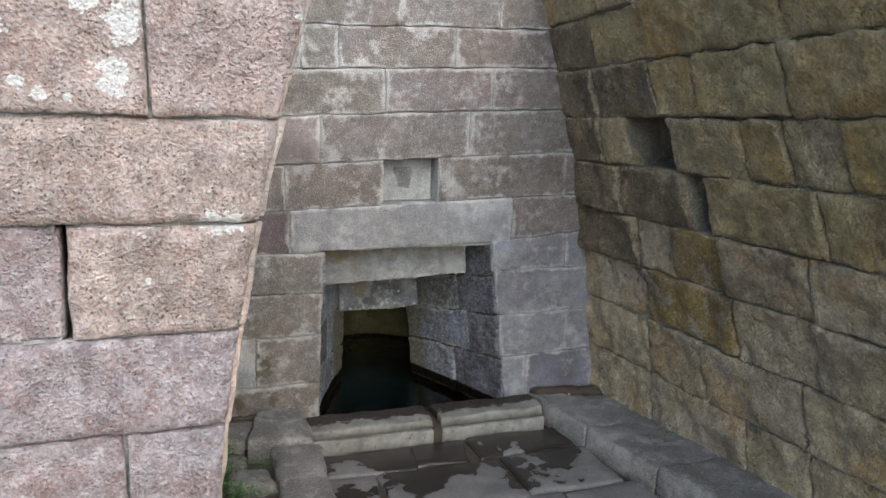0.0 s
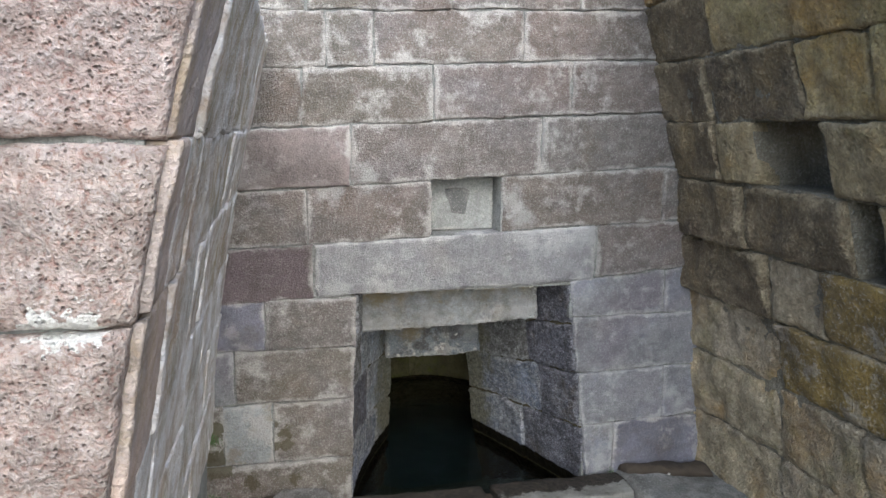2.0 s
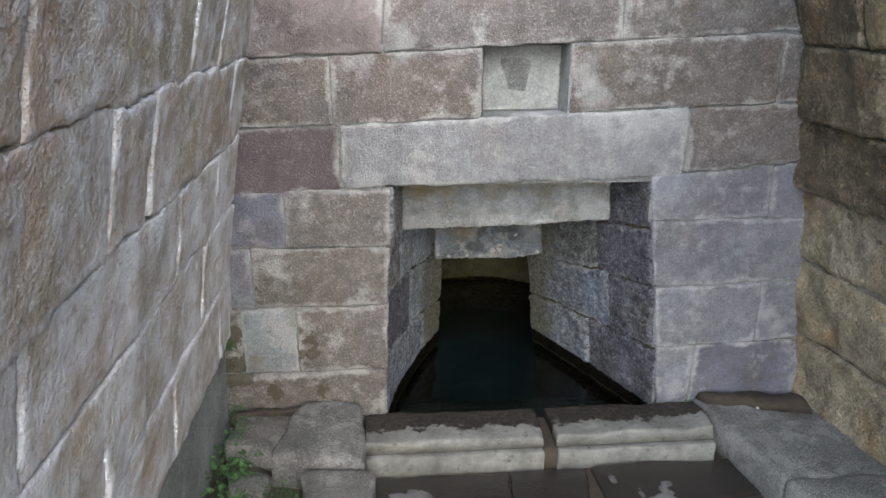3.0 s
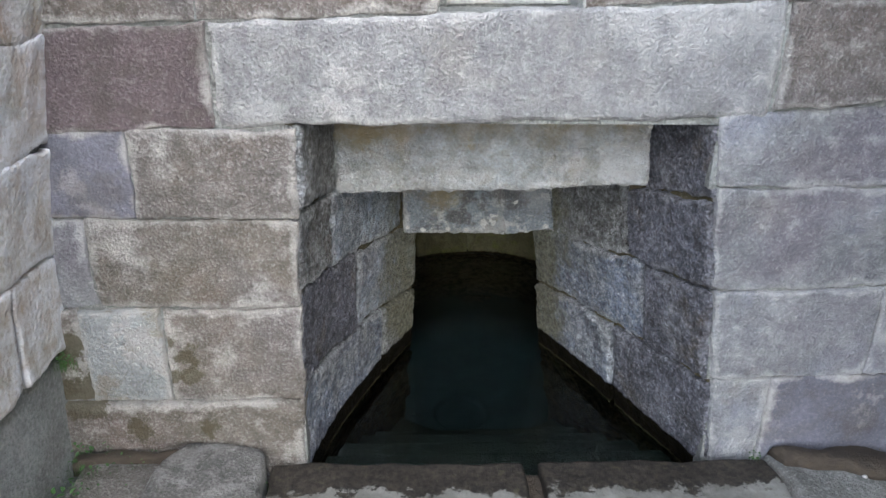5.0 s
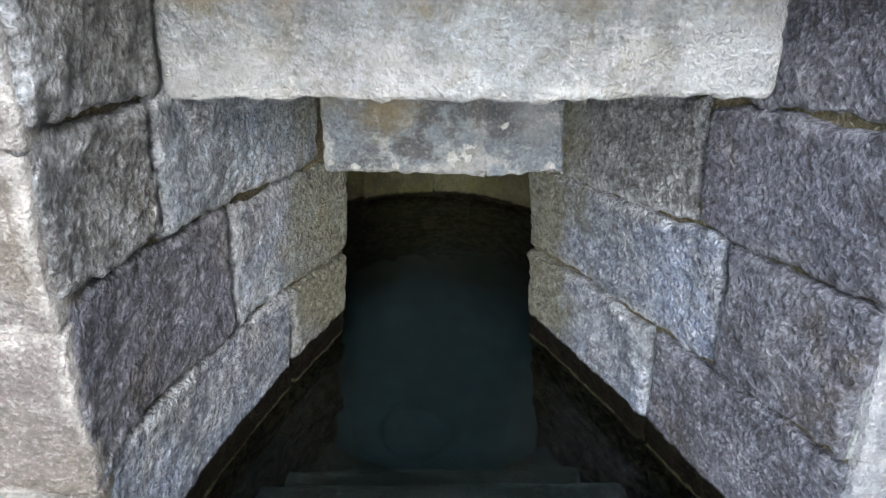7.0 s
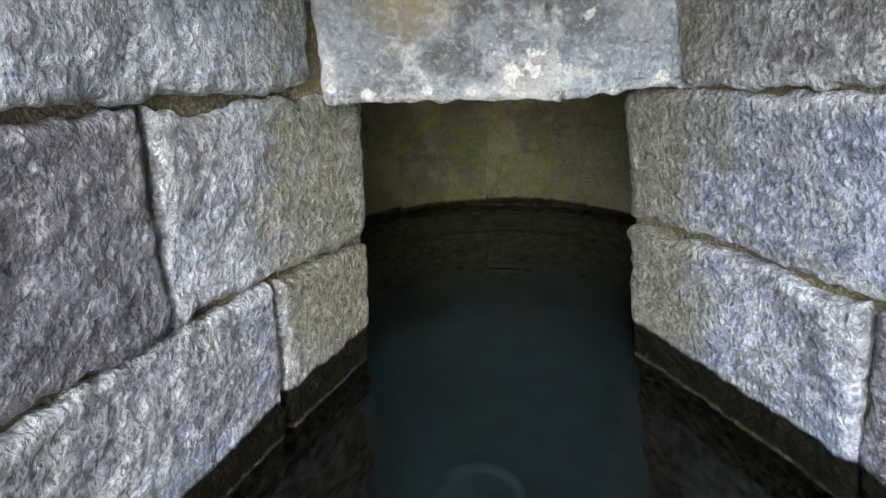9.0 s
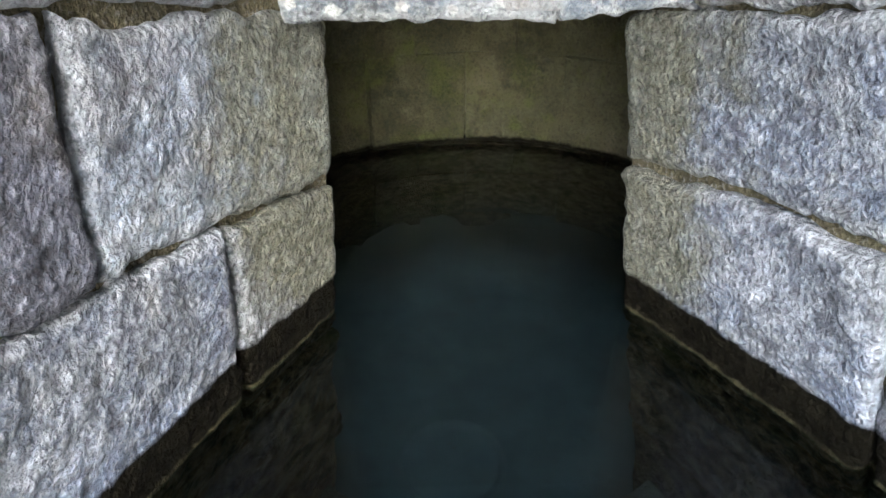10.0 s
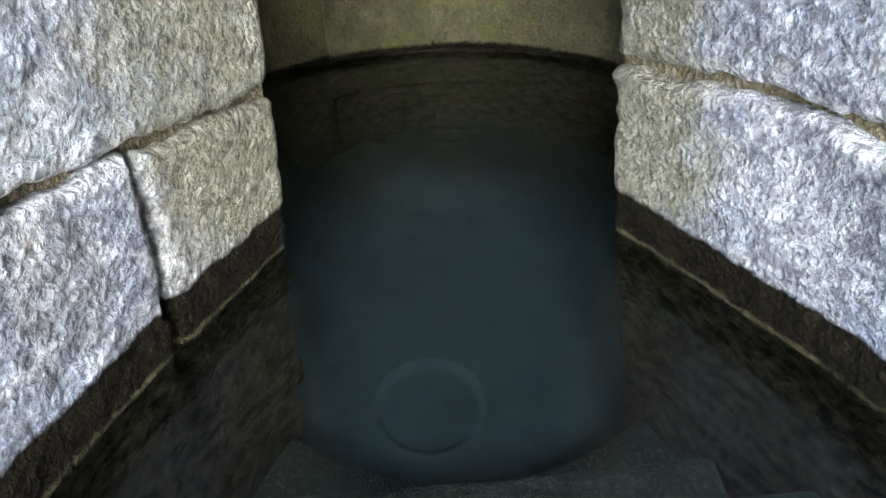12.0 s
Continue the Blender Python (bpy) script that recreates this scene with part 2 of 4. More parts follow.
FACADE_LOW = stone("pale_lilac_trachyte", [(0.285, 0.262, 0.272), (0.315, 0.292, 0.285), (0.275, 0.255, 0.255)], lime=0.42, lime_colour=(0.66, 0.65, 0.64), stain=(0.14, 0.13, 0.15), stain_amount=0.25, relief=0.008, speckle=0.18, blotch=0.12, edge=0.25, hues=[((0.3, 0.32, 0.4), 3.1, 0.52, 0.64, 0.6), ((0.22, 0.18, 0.12), 4.8, 0.58, 0.7, 0.5), ((0.275, 0.262, 0.29), 2.4, 0.48, 0.62, 0.7), ((0.17, 0.155, 0.18), 3.6, 0.55, 0.66, 0.7)], bleach=[(1.34, 3.475, 1.05, 0.05), (1.45, 3.475, 1.04, 0.06), (1.56, 3.475, 1.06, 0.05), (2.03, 3.475, 0.32, 0.035), (2.06, 3.475, 0.26, 0.03), (0.55, 3.475, 0.84, 0.04), (1.95, 3.475, 0.12, 0.04), (1.7, 3.475, 0.04, 0.05), (2.1, 3.475, 0.06, 0.04)], dig=0.2, crest=0.06, clouds=0.5, grains=0.1, grain_size=140.0)
LONG_LINTEL = stone("pale_beige_grey_trachyte", [(0.34, 0.31, 0.295), (0.35, 0.318, 0.3)], lime=0.45, lime_colour=(0.66, 0.65, 0.63), stain=(0.14, 0.13, 0.15), stain_amount=0.25, relief=0.008, speckle=0.2, blotch=0.12, edge=0.25, hues=[((0.3, 0.3, 0.33), 3.1, 0.54, 0.66, 0.4), ((0.36, 0.33, 0.3), 4.8, 0.55, 0.68, 0.4)], bleach=[(1.34, 3.475, 1.05, 0.05), (1.45, 3.475, 1.04, 0.06), (1.56, 3.475, 1.06, 0.05), (2.03, 3.475, 0.32, 0.035), (2.06, 3.475, 0.26, 0.03), (0.55, 3.475, 0.84, 0.04), (1.95, 3.475, 0.12, 0.04), (1.7, 3.475, 0.04, 0.05), (2.1, 3.475, 0.06, 0.04)], dig=0.2, crest=0.06, clouds=0.5, grains=0.1, grain_size=140.0)
PURPLE = stone("purple_trachyte", [(0.17, 0.12, 0.118), (0.18, 0.13, 0.125)], lime=0.7, relief=0.008, speckle=0.2, dig=0.5)
LIMED = stone("limewashed_stone", [(0.42, 0.41, 0.4), (0.45, 0.43, 0.41)], lime=0.7, stain=(0.24, 0.2, 0.13), stain_amount=0.6, relief=0.01, speckle=0.3, blotch=0.55)
RIGHT = stone("ochre_brown_trachyte", [(0.56, 0.41, 0.18), (0.58, 0.44, 0.23), (0.5, 0.37, 0.21), (0.6, 0.42, 0.17), (0.52, 0.42, 0.26)], lime=0.65, lime_colour=(0.46, 0.39, 0.26), stain=(0.1, 0.07, 0.04), stain_amount=0.2, relief=0.016, grain=46, speckle=0.32, blotch=0.12, edge=0.3, hues=[((0.5, 0.29, 0.06), 2.7, 0.5, 0.63, 0.6), ((0.3, 0.27, 0.1), 4.9, 0.52, 0.64, 0.45), ((0.5, 0.4, 0.26), 5.6, 0.54, 0.66, 0.4), ((0.15, 0.1, 0.06), 1.7, 0.56, 0.64, 0.5)], dig=0.12, crest=0.3, grains=0.2, grain_size=75.0, clouds=0.8)
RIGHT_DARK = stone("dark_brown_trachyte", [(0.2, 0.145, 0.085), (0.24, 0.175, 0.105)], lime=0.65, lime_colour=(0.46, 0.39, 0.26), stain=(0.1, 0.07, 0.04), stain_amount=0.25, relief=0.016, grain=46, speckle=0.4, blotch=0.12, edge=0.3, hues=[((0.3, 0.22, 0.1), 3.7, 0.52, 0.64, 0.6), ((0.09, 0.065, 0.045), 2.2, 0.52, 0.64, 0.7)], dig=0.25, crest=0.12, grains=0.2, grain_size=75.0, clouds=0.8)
RIGHT_LOW = stone("grey_brown_trachyte", [(0.58, 0.44, 0.25), (0.62, 0.49, 0.31), (0.52, 0.4, 0.26), (0.58, 0.46, 0.33)], lime=0.6, lime_colour=(0.5, 0.44, 0.33), stain=(0.13, 0.1, 0.07), stain_amount=0.2, relief=0.015, grain=46, speckle=0.32, blotch=0.12, edge=0.3, hues=[((0.5, 0.29, 0.06), 2.7, 0.5, 0.63, 0.6), ((0.3, 0.27, 0.1), 4.9, 0.52, 0.64, 0.45), ((0.5, 0.4, 0.26), 5.6, 0.54, 0.66, 0.4), ((0.15, 0.1, 0.06), 1.7, 0.56, 0.64, 0.5)], dig=0.12, crest=0.3, grains=0.2, grain_size=75.0, clouds=0.8)
OCHRE = stone("ochre_stained_trachyte", [(0.3, 0.19, 0.05), (0.26, 0.17, 0.05)], lime=0.2, stain_amount=0.6, relief=0.012, grain=40, speckle=0.3, blotch=0.3)
PINK = stone("pink_pitted_trachyte", [(0.52, 0.395, 0.335), (0.56, 0.43, 0.36), (0.55, 0.42, 0.375), (0.51, 0.395, 0.355)], lime=0.5, lime_colour=(0.62, 0.55, 0.52), stain=(0.3, 0.16, 0.12), stain_amount=0.45, pits=0.75, relief=0.013, grain=60, speckle=0.6, blotch=0.15, lichen=[(x, 1.62, z, r) for x, z, r in ((-0.075, 1.655, 0.038), (-0.1, 1.565, 0.028), (-0.115, 1.53, 0.018), (-0.145, 1.715, 0.04), (-0.06, 1.71, 0.026), (-0.085, 1.515, 0.014), (-0.26, 1.71, 0.022), (-0.3, 1.64, 0.02), (-0.27, 1.53, 0.016), (-0.235, 1.51, 0.016), (-0.185, 1.505, 0.01), (0.085, 1.25, 0.026), (0.12, 1.25, 0.027), (0.275, 1.69, 0.016), (-0.055, 1.125, 0.007))], dig=0.12, crest=0.3, grains=0.2, grain_size=90.0)
LINTEL = stone("pale_grey_lintel_stone", [(0.5, 0.49, 0.485), (0.53, 0.515, 0.51)], lime=0.7, lime_colour=(0.7, 0.7, 0.69), stain=(0.27, 0.24, 0.17), stain_amount=0.3, relief=0.011, speckle=0.35, edge=0.4, hues=[((0.56, 0.57, 0.61), 4.0, 0.5, 0.64, 0.6), ((0.33, 0.29, 0.18), 5.2, 0.58, 0.7, 0.4)], blotch=0.35, dig=0.3, bleach=[(0.7, 3.75, 0.63, 0.05), (1.4, 3.64, 0.7, 0.05), (1.34, 3.645, 0.68, 0.04), (0.98, 3.705, 0.66, 0.03), (0.78, 3.735, 0.64, 0.04)], ochre=[(x, 3.757 - 0.16 * (x - 0.66), 0.79 + 0.08 * (x - 1.08), 0.04) for x in (0.7, 0.76, 0.83, 0.97, 1.06, 1.19, 1.3, 1.38)], grains=0.15, grain_size=130.0)
MOTTLED = stone("mottled_lintel_stone", [(0.3, 0.31, 0.33), (0.36, 0.365, 0.38)], lime=0.85, lime_colour=(0.66, 0.66, 0.63), stain=(0.13, 0.125, 0.12), stain_amount=0.6, relief=0.01, speckle=0.32, blotch=0.85, edge=0.2, lichen=[(1.105, 4.165, 0.352, 0.016), (1.135, 4.165, 0.37, 0.02), (0.9, 4.165, 0.335, 0.008), (0.98, 4.165, 0.338, 0.008), (1.04, 4.165, 0.335, 0.009), (1.3, 4.165, 0.35, 0.01), (1.345, 4.165, 0.4, 0.009), (1.2, 4.165, 0.43, 0.012), (0.85, 4.165, 0.345, 0.007)], ochre=[(0.95, 4.165, 0.45, 0.04), (0.985, 4.165, 0.465, 0.03), (0.84, 4.165, 0.5, 0.04)], bleach=[(1.27, 4.165, 0.44, 0.035), (1.24, 4.165, 0.49, 0.03)], grains=0.15, grain_size=130.0)
LILAC = stone("lilac_pitted_trachyte", [(0.42, 0.33, 0.315), (0.38, 0.305, 0.3), (0.45, 0.36, 0.335), (0.4, 0.34, 0.345)], lime=0.6, lime_colour=(0.6, 0.56, 0.57), stain=(0.3, 0.18, 0.15), stain_amount=0.55, pits=0.6, relief=0.012, grain=60, speckle=0.5, blotch=0.3, dig=0.12, crest=0.3, grains=0.2, grain_size=90.0)
WELL = stone("slimed_well_stone", [(0.125, 0.108, 0.048), (0.15, 0.126, 0.06)], lime=0.1, lime_colour=(0.15, 0.13, 0.06), stain=(0.03, 0.027, 0.015), stain_amount=0.6, speckle=0.35, moss=0.8, blotch=0.5, relief=0.012, hues=[((0.12, 0.135, 0.02), 7.0, 0.5, 0.62, 0.7), ((0.22, 0.18, 0.11), 5.0, 0.52, 0.64, 0.6)], silt_haze=True, waterline=-0.118)
PLASTER = stone("limed_streaky_stone", [(0.64, 0.56, 0.46), (0.68, 0.6, 0.51), (0.6, 0.52, 0.42)], lime=0.9, lime_colour=(0.8, 0.79, 0.8), stain=(0.36, 0.27, 0.18), stain_amount=0.35, relief=0.007, grain=45, streaks=0.9, speckle=0.35, edge=0.8, blotch=0.35, hues=[((0.62, 0.48, 0.4), 2.6, 0.5, 0.62, 0.7), ((0.42, 0.34, 0.19), 3.7, 0.52, 0.66, 0.7)], dig=0.35, crest=0.35)
PLASTER_HIGH = stone("olive_brown_limed_stone", [(0.36, 0.3, 0.2), (0.4, 0.33, 0.235), (0.33, 0.27, 0.18)], lime=0.8, lime_colour=(0.8, 0.79, 0.8), stain=(0.36, 0.27, 0.18), stain_amount=0.35, relief=0.007, grain=45, streaks=0.55, speckle=0.35, edge=0.4, blotch=0.35, hues=[((0.62, 0.48, 0.4), 2.6, 0.5, 0.62, 0.7), ((0.42, 0.34, 0.19), 3.7, 0.52, 0.66, 0.7)], dig=0.35, crest=0.35)
CORNER = stone("rosy_corner_stone", [(0.38, 0.3, 0.26), (0.4, 0.32, 0.28)], lime=0.12, lime_colour=(0.6, 0.52, 0.49), stain=(0.36, 0.27, 0.18), stain_amount=0.35, relief=0.007, grain=45, streaks=0.2, speckle=0.35, edge=0.0, blotch=0.35, hues=[((0.62, 0.48, 0.4), 2.6, 0.5, 0.62, 0.7), ((0.42, 0.34, 0.19), 3.7, 0.52, 0.66, 0.7)], dig=0.35, crest=0.35)
OLIVE = stone("olive_plinth_stone", [(0.2, 0.18, 0.12), (0.23, 0.2, 0.14)], lime=0.2, stain=(0.1, 0.09, 0.05), stain_amount=0.6, relief=0.006, speckle=0.15, moss=0.4)
BENCH = stone("worn_grey_bench_stone", [(0.21, 0.195, 0.175), (0.24, 0.22, 0.195)], lime=0.3, stain=(0.09, 0.075, 0.06), stain_amount=0.6, relief=0.009, speckle=0.35, blotch=0.3)
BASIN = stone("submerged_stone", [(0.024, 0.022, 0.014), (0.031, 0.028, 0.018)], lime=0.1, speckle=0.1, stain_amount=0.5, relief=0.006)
SLAB = stone("brown_worn_slab", [(0.25, 0.21, 0.18), (0.21, 0.185, 0.165), (0.27, 0.235, 0.2)], lime=0.35, stain=(0.08, 0.07, 0.05), stain_amount=0.65, relief=0.01, speckle=0.3, blotch=0.3)


def paving_material():
    n = Nodes("wet_paving")
    colour = n.ramp(n.random(), [(0.14, 0.135, 0.13), (0.17, 0.165, 0.16), (0.15, 0.14, 0.135)])
    colour = n.mix(1.0, colour, n.grey(n.span(n.noise(8.0, 6.0, 0.65), 0.3, 0.7, 0.7, 1.25)), "MULTIPLY")
    colour = n.mix(1.0, colour, n.grey(n.span(n.noise(90.0, 4.0, 0.7), 0.3, 0.7, 0.8, 1.2)), "MULTIPLY")
    sep = n.t.nodes.new("ShaderNodeSeparateXYZ")
    n.link(n.pos, sep.inputs[0])
    puddle = n.math("SUBTRACT", n.noise(3.4, 5.0, 0.55), n.span(sep.outputs[1], 2.85, 3.2, 0.0, 0.16))
    wet = n.span(puddle, 0.45, 0.48, 1.0, 0.0)
    colour = n.mix(wet, colour, (0.03, 0.026, 0.022))
    n.bump(n.noise(45.0, 6.0, 0.7), 0.6, 0.006)
    return n.finish(colour, n.span(wet, 0, 1, 0.75, 0.1))


def bowl_material():
    """Silted blue-grey well bottom; the shade at its sides is painted in, darker with height."""
    n = Nodes("silted_shaded_well_bottom")
    silt_haze = n.mix(n.span(n.noise(9.0, 6.0, 0.65), 0.3, 0.7), (0.036, 0.045, 0.05), (0.054, 0.065, 0.07))
    silt_haze = n.mix(n.span(n.noise(26.0, 5.0, 0.7), 0.62, 0.7, 0.0, 0.7), silt_haze, (0.035, 0.035, 0.028))
    rise = n.math("ADD", n.height(), n.span(n.noise(7.0, 5.0, 0.6), 0.3, 0.7, -0.03, 0.03))
    # shade of the well sides painted as a dark fade by height
    colour = n.mix(n.span(rise, -0.9, -0.74), silt_haze, (0.016, 0.016, 0.013))
    n.bump(n.noise(30.0, 5.0, 0.6), 0.5, 0.004)
    return n.finish(colour, 0.85)


def threshold_material():
    """Pale limed edge in front, dark damp soil creeping over the back."""
    n = Nodes("limed_threshold_stone")
    colour = n.mix(n.span(n.noise(10.0, 6.0, 0.7), 0.3, 0.7), (0.11, 0.105, 0.09), (0.29, 0.285, 0.26))
    sep = n.t.nodes.new("ShaderNodeSeparateXYZ")
    n.link(n.pos, sep.inputs[0])
    front = n.math("ADD", sep.outputs[1], n.span(n.noise(11.0, 6.0, 0.7), 0.25, 0.75, -0.055, 0.055))
    soil = n.mix(n.span(n.noise(60.0, 5.0, 0.75), 0.4, 0.62), (0.012, 0.01, 0.007), (0.05, 0.04, 0.03))
    colour = n.mix(n.span(front, 3.335, 3.345), colour, soil)
    colour = n.mix(n.span(n.noise(30.0, 5.0, 0.7), 0.6, 0.68, 0.0, 0.8), colour, (0.06, 0.055, 0.03))
    n.bump(n.noise(40.0, 6.0, 0.7), 0.8, 0.008)
    return n.finish(colour, 0.7)


def ground_material():
    n = Nodes("trodden_earth")
    colour = n.mix(n.span(n.noise(1.5, 8.0, 0.65), 0.3, 0.7), (0.16, 0.13, 0.09), (0.28, 0.24, 0.18))
    n.bump(n.noise(20.0, 8.0, 0.7), 1.0, 0.03)
    return n.finish(colour, 0.95)


def plain(name, a, b, scale=20.0, rough=0.7, bump=0.003):
    n = Nodes(name)
    n.bump(n.noise(scale * 2, 5.0, 0.7), 0.8, bump)
    return n.finish(n.mix(n.span(n.noise(scale, 5.0, 0.65), 0.3, 0.7), a, b), rough)


def water_material():
    n = Nodes("clear_water")
    b = n.bsdf
    b.inputs["Base Color"].default_value = (0.49, 0.69, 0.7, 1)
    b.inputs["Transmission Weight"].default_value = 1.0
    b.inputs["Roughness"].default_value = 0.0
    b.inputs["IOR"].default_value = 1.333
    return n.mat


PAVING, THRESHOLD, EARTH, WATER = paving_material(), threshold_material(), ground_material(), water_material()
LEAF = plain("weed_leaf", (0.035, 0.09, 0.02), (0.08, 0.16, 0.04), 30.0, 0.6)
GRIT = plain("brown_grit", (0.12, 0.1, 0.07), (0.3, 0.27, 0.21), 80.0, 0.9)
PEBBLE = plain("white_pebble", (0.5, 0.48, 0.46), (0.65, 0.64, 0.62), 30.0, 0.7)
DAMP = plain("damp_soil", (0.04, 0.03, 0.022), (0.075, 0.058, 0.04), 25.0, 0.8, 0.015)


def holder(name, label="", category="", kind="", group=""):
    return tagged(new(name), label, category, group, kind)


def mesh_ob(name, verts, faces, material, parent=None, label="", rim=None, smooth=True, pit=None):
    """One mesh object with its origin at its middle."""
    v = np.array(verts, float)
    mid = (v.min(0) + v.max(0)) / 2
    me = bpy.data.meshes.new(name)
    me.from_pydata((v - mid).tolist(), [], faces)
    me.materials.append(material)
    me.polygons.foreach_set("use_smooth", [smooth] * len(me.polygons))
    if rim is not None:
        me.attributes.new("rim", "FLOAT", "POINT").data.foreach_set("value", np.array(rim, np.float32))
    if pit is not None:
        me.attributes.new("pit", "FLOAT", "POINT").data.foreach_set("value", np.array(pit, np.float32))
    ob = new(name, me)
    ob.location = mid
    if parent:
        ob.parent = parent
        ob.location = Vector(mid) - parent.location
    if label:
        tagged(ob, label)
    return ob


def fbm(p, octaves=4):
    return noise.fractal(p, 0.9, 2.1, octaves)


def steps_of(length, cell, radius):
    """Places across a block, closer together at its rounded edges."""
    radius = min(radius, length * 0.3)
    n = max(2, int((length - 2 * radius) / cell))
    inner = [radius + (length - 2 * radius) * k / n for k in range(n + 1)]
    return [0.0, radius * 0.3] + inner + [length - radius * 0.3, length]


def block(parent, surf, quad, material, name="stone_block", label="", cell=0.03, depth=0.1, proud=0.012, rough=0.006, radius=0.018, gap=0.006, wobble=0.006, hew=0.0, hew_size=40.0):
    """A dressed stone on a wall: quad gives bottom left, bottom right, top right and top left on the surface; worn edges, uneven face."""
    a, b, c, d = [np.array(q, float) for q in quad]
    wide, high = (np.linalg.norm(b - a) + np.linalg.norm(c - d)) / 2, (np.linalg.norm(d - a) + np.linalg.norm(c - b)) / 2
    us, vs = steps_of(wide, cell, radius), steps_of(high, cell, radius)
    seed = Vector((rnd.uniform(-50, 50), rnd.uniform(-50, 50), rnd.uniform(-50, 50)))
    lean_u, lean_v, lift = rnd.uniform(-0.5, 0.5) * rough, rnd.uniform(-0.5, 0.5) * rough, rnd.uniform(-0.5, 0.8) * rough
    verts, rim, pit, n, m = [], [], [], len(us), len(vs)

    def spot(u, v):
        s, t = gap / 2 / wide + (u / wide) * (1 - gap / wide), gap / 2 / high + (v / high) * (1 - gap / high)
        return (a * (1 - s) + b * s) * (1 - t) + (d * (1 - s) + c * s) * t

    for v in vs:
        for u in us:
            p = spot(u, v)
            du, dv = min(u, wide - u), min(v, high - v)
            e = min(du, dv)
            q = Vector((p[0], p[1], 0)) + seed
            sway = max(0.0, 1 - e / 0.05)
            if hew:
                g = Vector((p[0] * 0.8 + p[1] * 0.3, p[1] * 1.1 - p[0] * 0.25, 0)) + seed
                cut = noise.noise(g * hew_size) + 0.55 * noise.noise(g * hew_size * 2.3)
                chip = 0.6 * wobble * max(0.0, 1 - e / 0.025)
                p = p + chip * np.array((noise.noise(q * 42), noise.noise(q * 42 + Vector((5, 9, 2)))))
            else:
                cut = 0.0
            pit.append(cut)
            p = p + wobble * sway * np.array((noise.noise(q * 9), noise.noise(q * 9 + Vector((7, 3, 1)))))
            h = proud + lift + rough * fbm(q * 7) + 0.35 * rough * fbm(q * 26) + lean_u * (2 * u / wide - 1) + lean_v * (2 * v / high - 1)
            h += hew * cut
            for g in (du, dv):
                if g < radius:
                    h -= radius * 0.55 * (1 - math.sqrt(max(0.0, 1 - (1 - g / radius) ** 2)))
            verts.append(surf(p[0], p[1], h))
            rim.append(max(0.0, 1 - e / 0.05))
    ring = [k for k in range(n)] + [n * k + n - 1 for k in range(1, m)] + [n * (m - 1) + k for k in range(n - 2, -1, -1)] + [n * k for k in range(m - 2, 0, -1)]
    faces = [(n * j + k, n * j + k + 1, n * j + k + n + 1, n * j + k + n) for j in range(m - 1) for k in range(n - 1)]
    base = len(verts)
    spots = [(us[k % n], vs[k // n]) for k in ring]
    for u, v in spots:
        p = spot(u, v)
        verts.append(surf(p[0], p[1], -depth))
        rim.append(1.0)
        pit.append(0.0)
    L = len(ring)
    faces += [(ring[(k + 1) % L], ring[k], base + k, base + (k + 1) % L) for k in range(L)]
    faces.append(tuple(base + k for k in range(L - 1, -1, -1)))
    p = (a + b + c + d) / 4
    out = Vector(surf(p[0], p[1], 0.1)) - Vector(surf(p[0], p[1], 0.0))
    q = [Vector(verts[k]) for k in faces[(n - 1) * (m // 2) + n // 2]]
    if (q[1] - q[0]).cross(q[2] - q[0]).dot(out) < 0:
        faces = [tuple(reversed(f)) for f in faces]
    return mesh_ob(name, verts, faces, material, parent, label, rim, pit=pit)


def sheet(name, surf, us, vs, material, inside=lambda u, v: True, sink=lambda u, v: 0.0, thick=0.25, parent=None):
    """A thick backing wall over a grid; cells outside are left open, and sink() recesses it."""
    verts, faces, front, back = [], [], {}, {}
    keep = {(i, j) for i in range(len(us) - 1) for j in range(len(vs) - 1) if inside((us[i] + us[i + 1]) / 2, (vs[j] + vs[j + 1]) / 2)}
    for i, j in keep:
        for a, b in ((i, j), (i + 1, j), (i + 1, j + 1), (i, j + 1)):
            if (a, b) not in front:
                front[a, b] = len(verts)
                verts.append(surf(us[a], vs[b], -sink(us[a], vs[b])))
                back[a, b] = len(verts)
                verts.append(surf(us[a], vs[b], -thick))
    for i, j in keep:
        c = ((i, j), (i + 1, j), (i + 1, j + 1), (i, j + 1))
        faces.append(tuple(front[k] for k in c))
        faces.append(tuple(back[k] for k in reversed(c)))
        for (di, dj), (p, q) in (((0, -1), (c[0], c[1])), ((1, 0), (c[1], c[2])), ((0, 1), (c[2], c[3])), ((-1, 0), (c[3], c[0]))):
            if (i + di, j + dj) not in keep:
                faces.append((front[q], front[p], back[p], back[q]))
    ob = mesh_ob(name, verts, faces, material, parent, rim=[0.6] * len(verts), smooth=False)
    bm = bmesh.new()
    bm.from_mesh(ob.data)
    bmesh.ops.recalc_face_normals(bm, faces=bm.faces)
    bm.to_mesh(ob.data)
    bm.free()
    return ob


def grid(a, b, step, *cuts):
    n = max(1, round((b - a) / step))
    return sorted({round(a + (b - a) * k / n, 4) for k in range(n + 1)} | set(cuts))


# ---- plan: the facade stands across the way at FY, side walls lean inward as they rise ----
FY, NY, FLOOR, LEVEL = 3.48, 1.635, -0.14, -0.137
WX, WY, WR = 1.12, 4.60, 0.5  # the round well


def right_x(y, z):
    return 2.2 - 0.09 * z - 0.055 * z * z + (3.48 - y) * 0.09 * (1 - z)


def left_x(z):
    return 0.03 + 0.03 * z + 0.07 * z * z


def jamb_l(z):
    return 0.6 + 0.03 * z


def jamb_r(z):
    return 1.63 - 0.125 * z


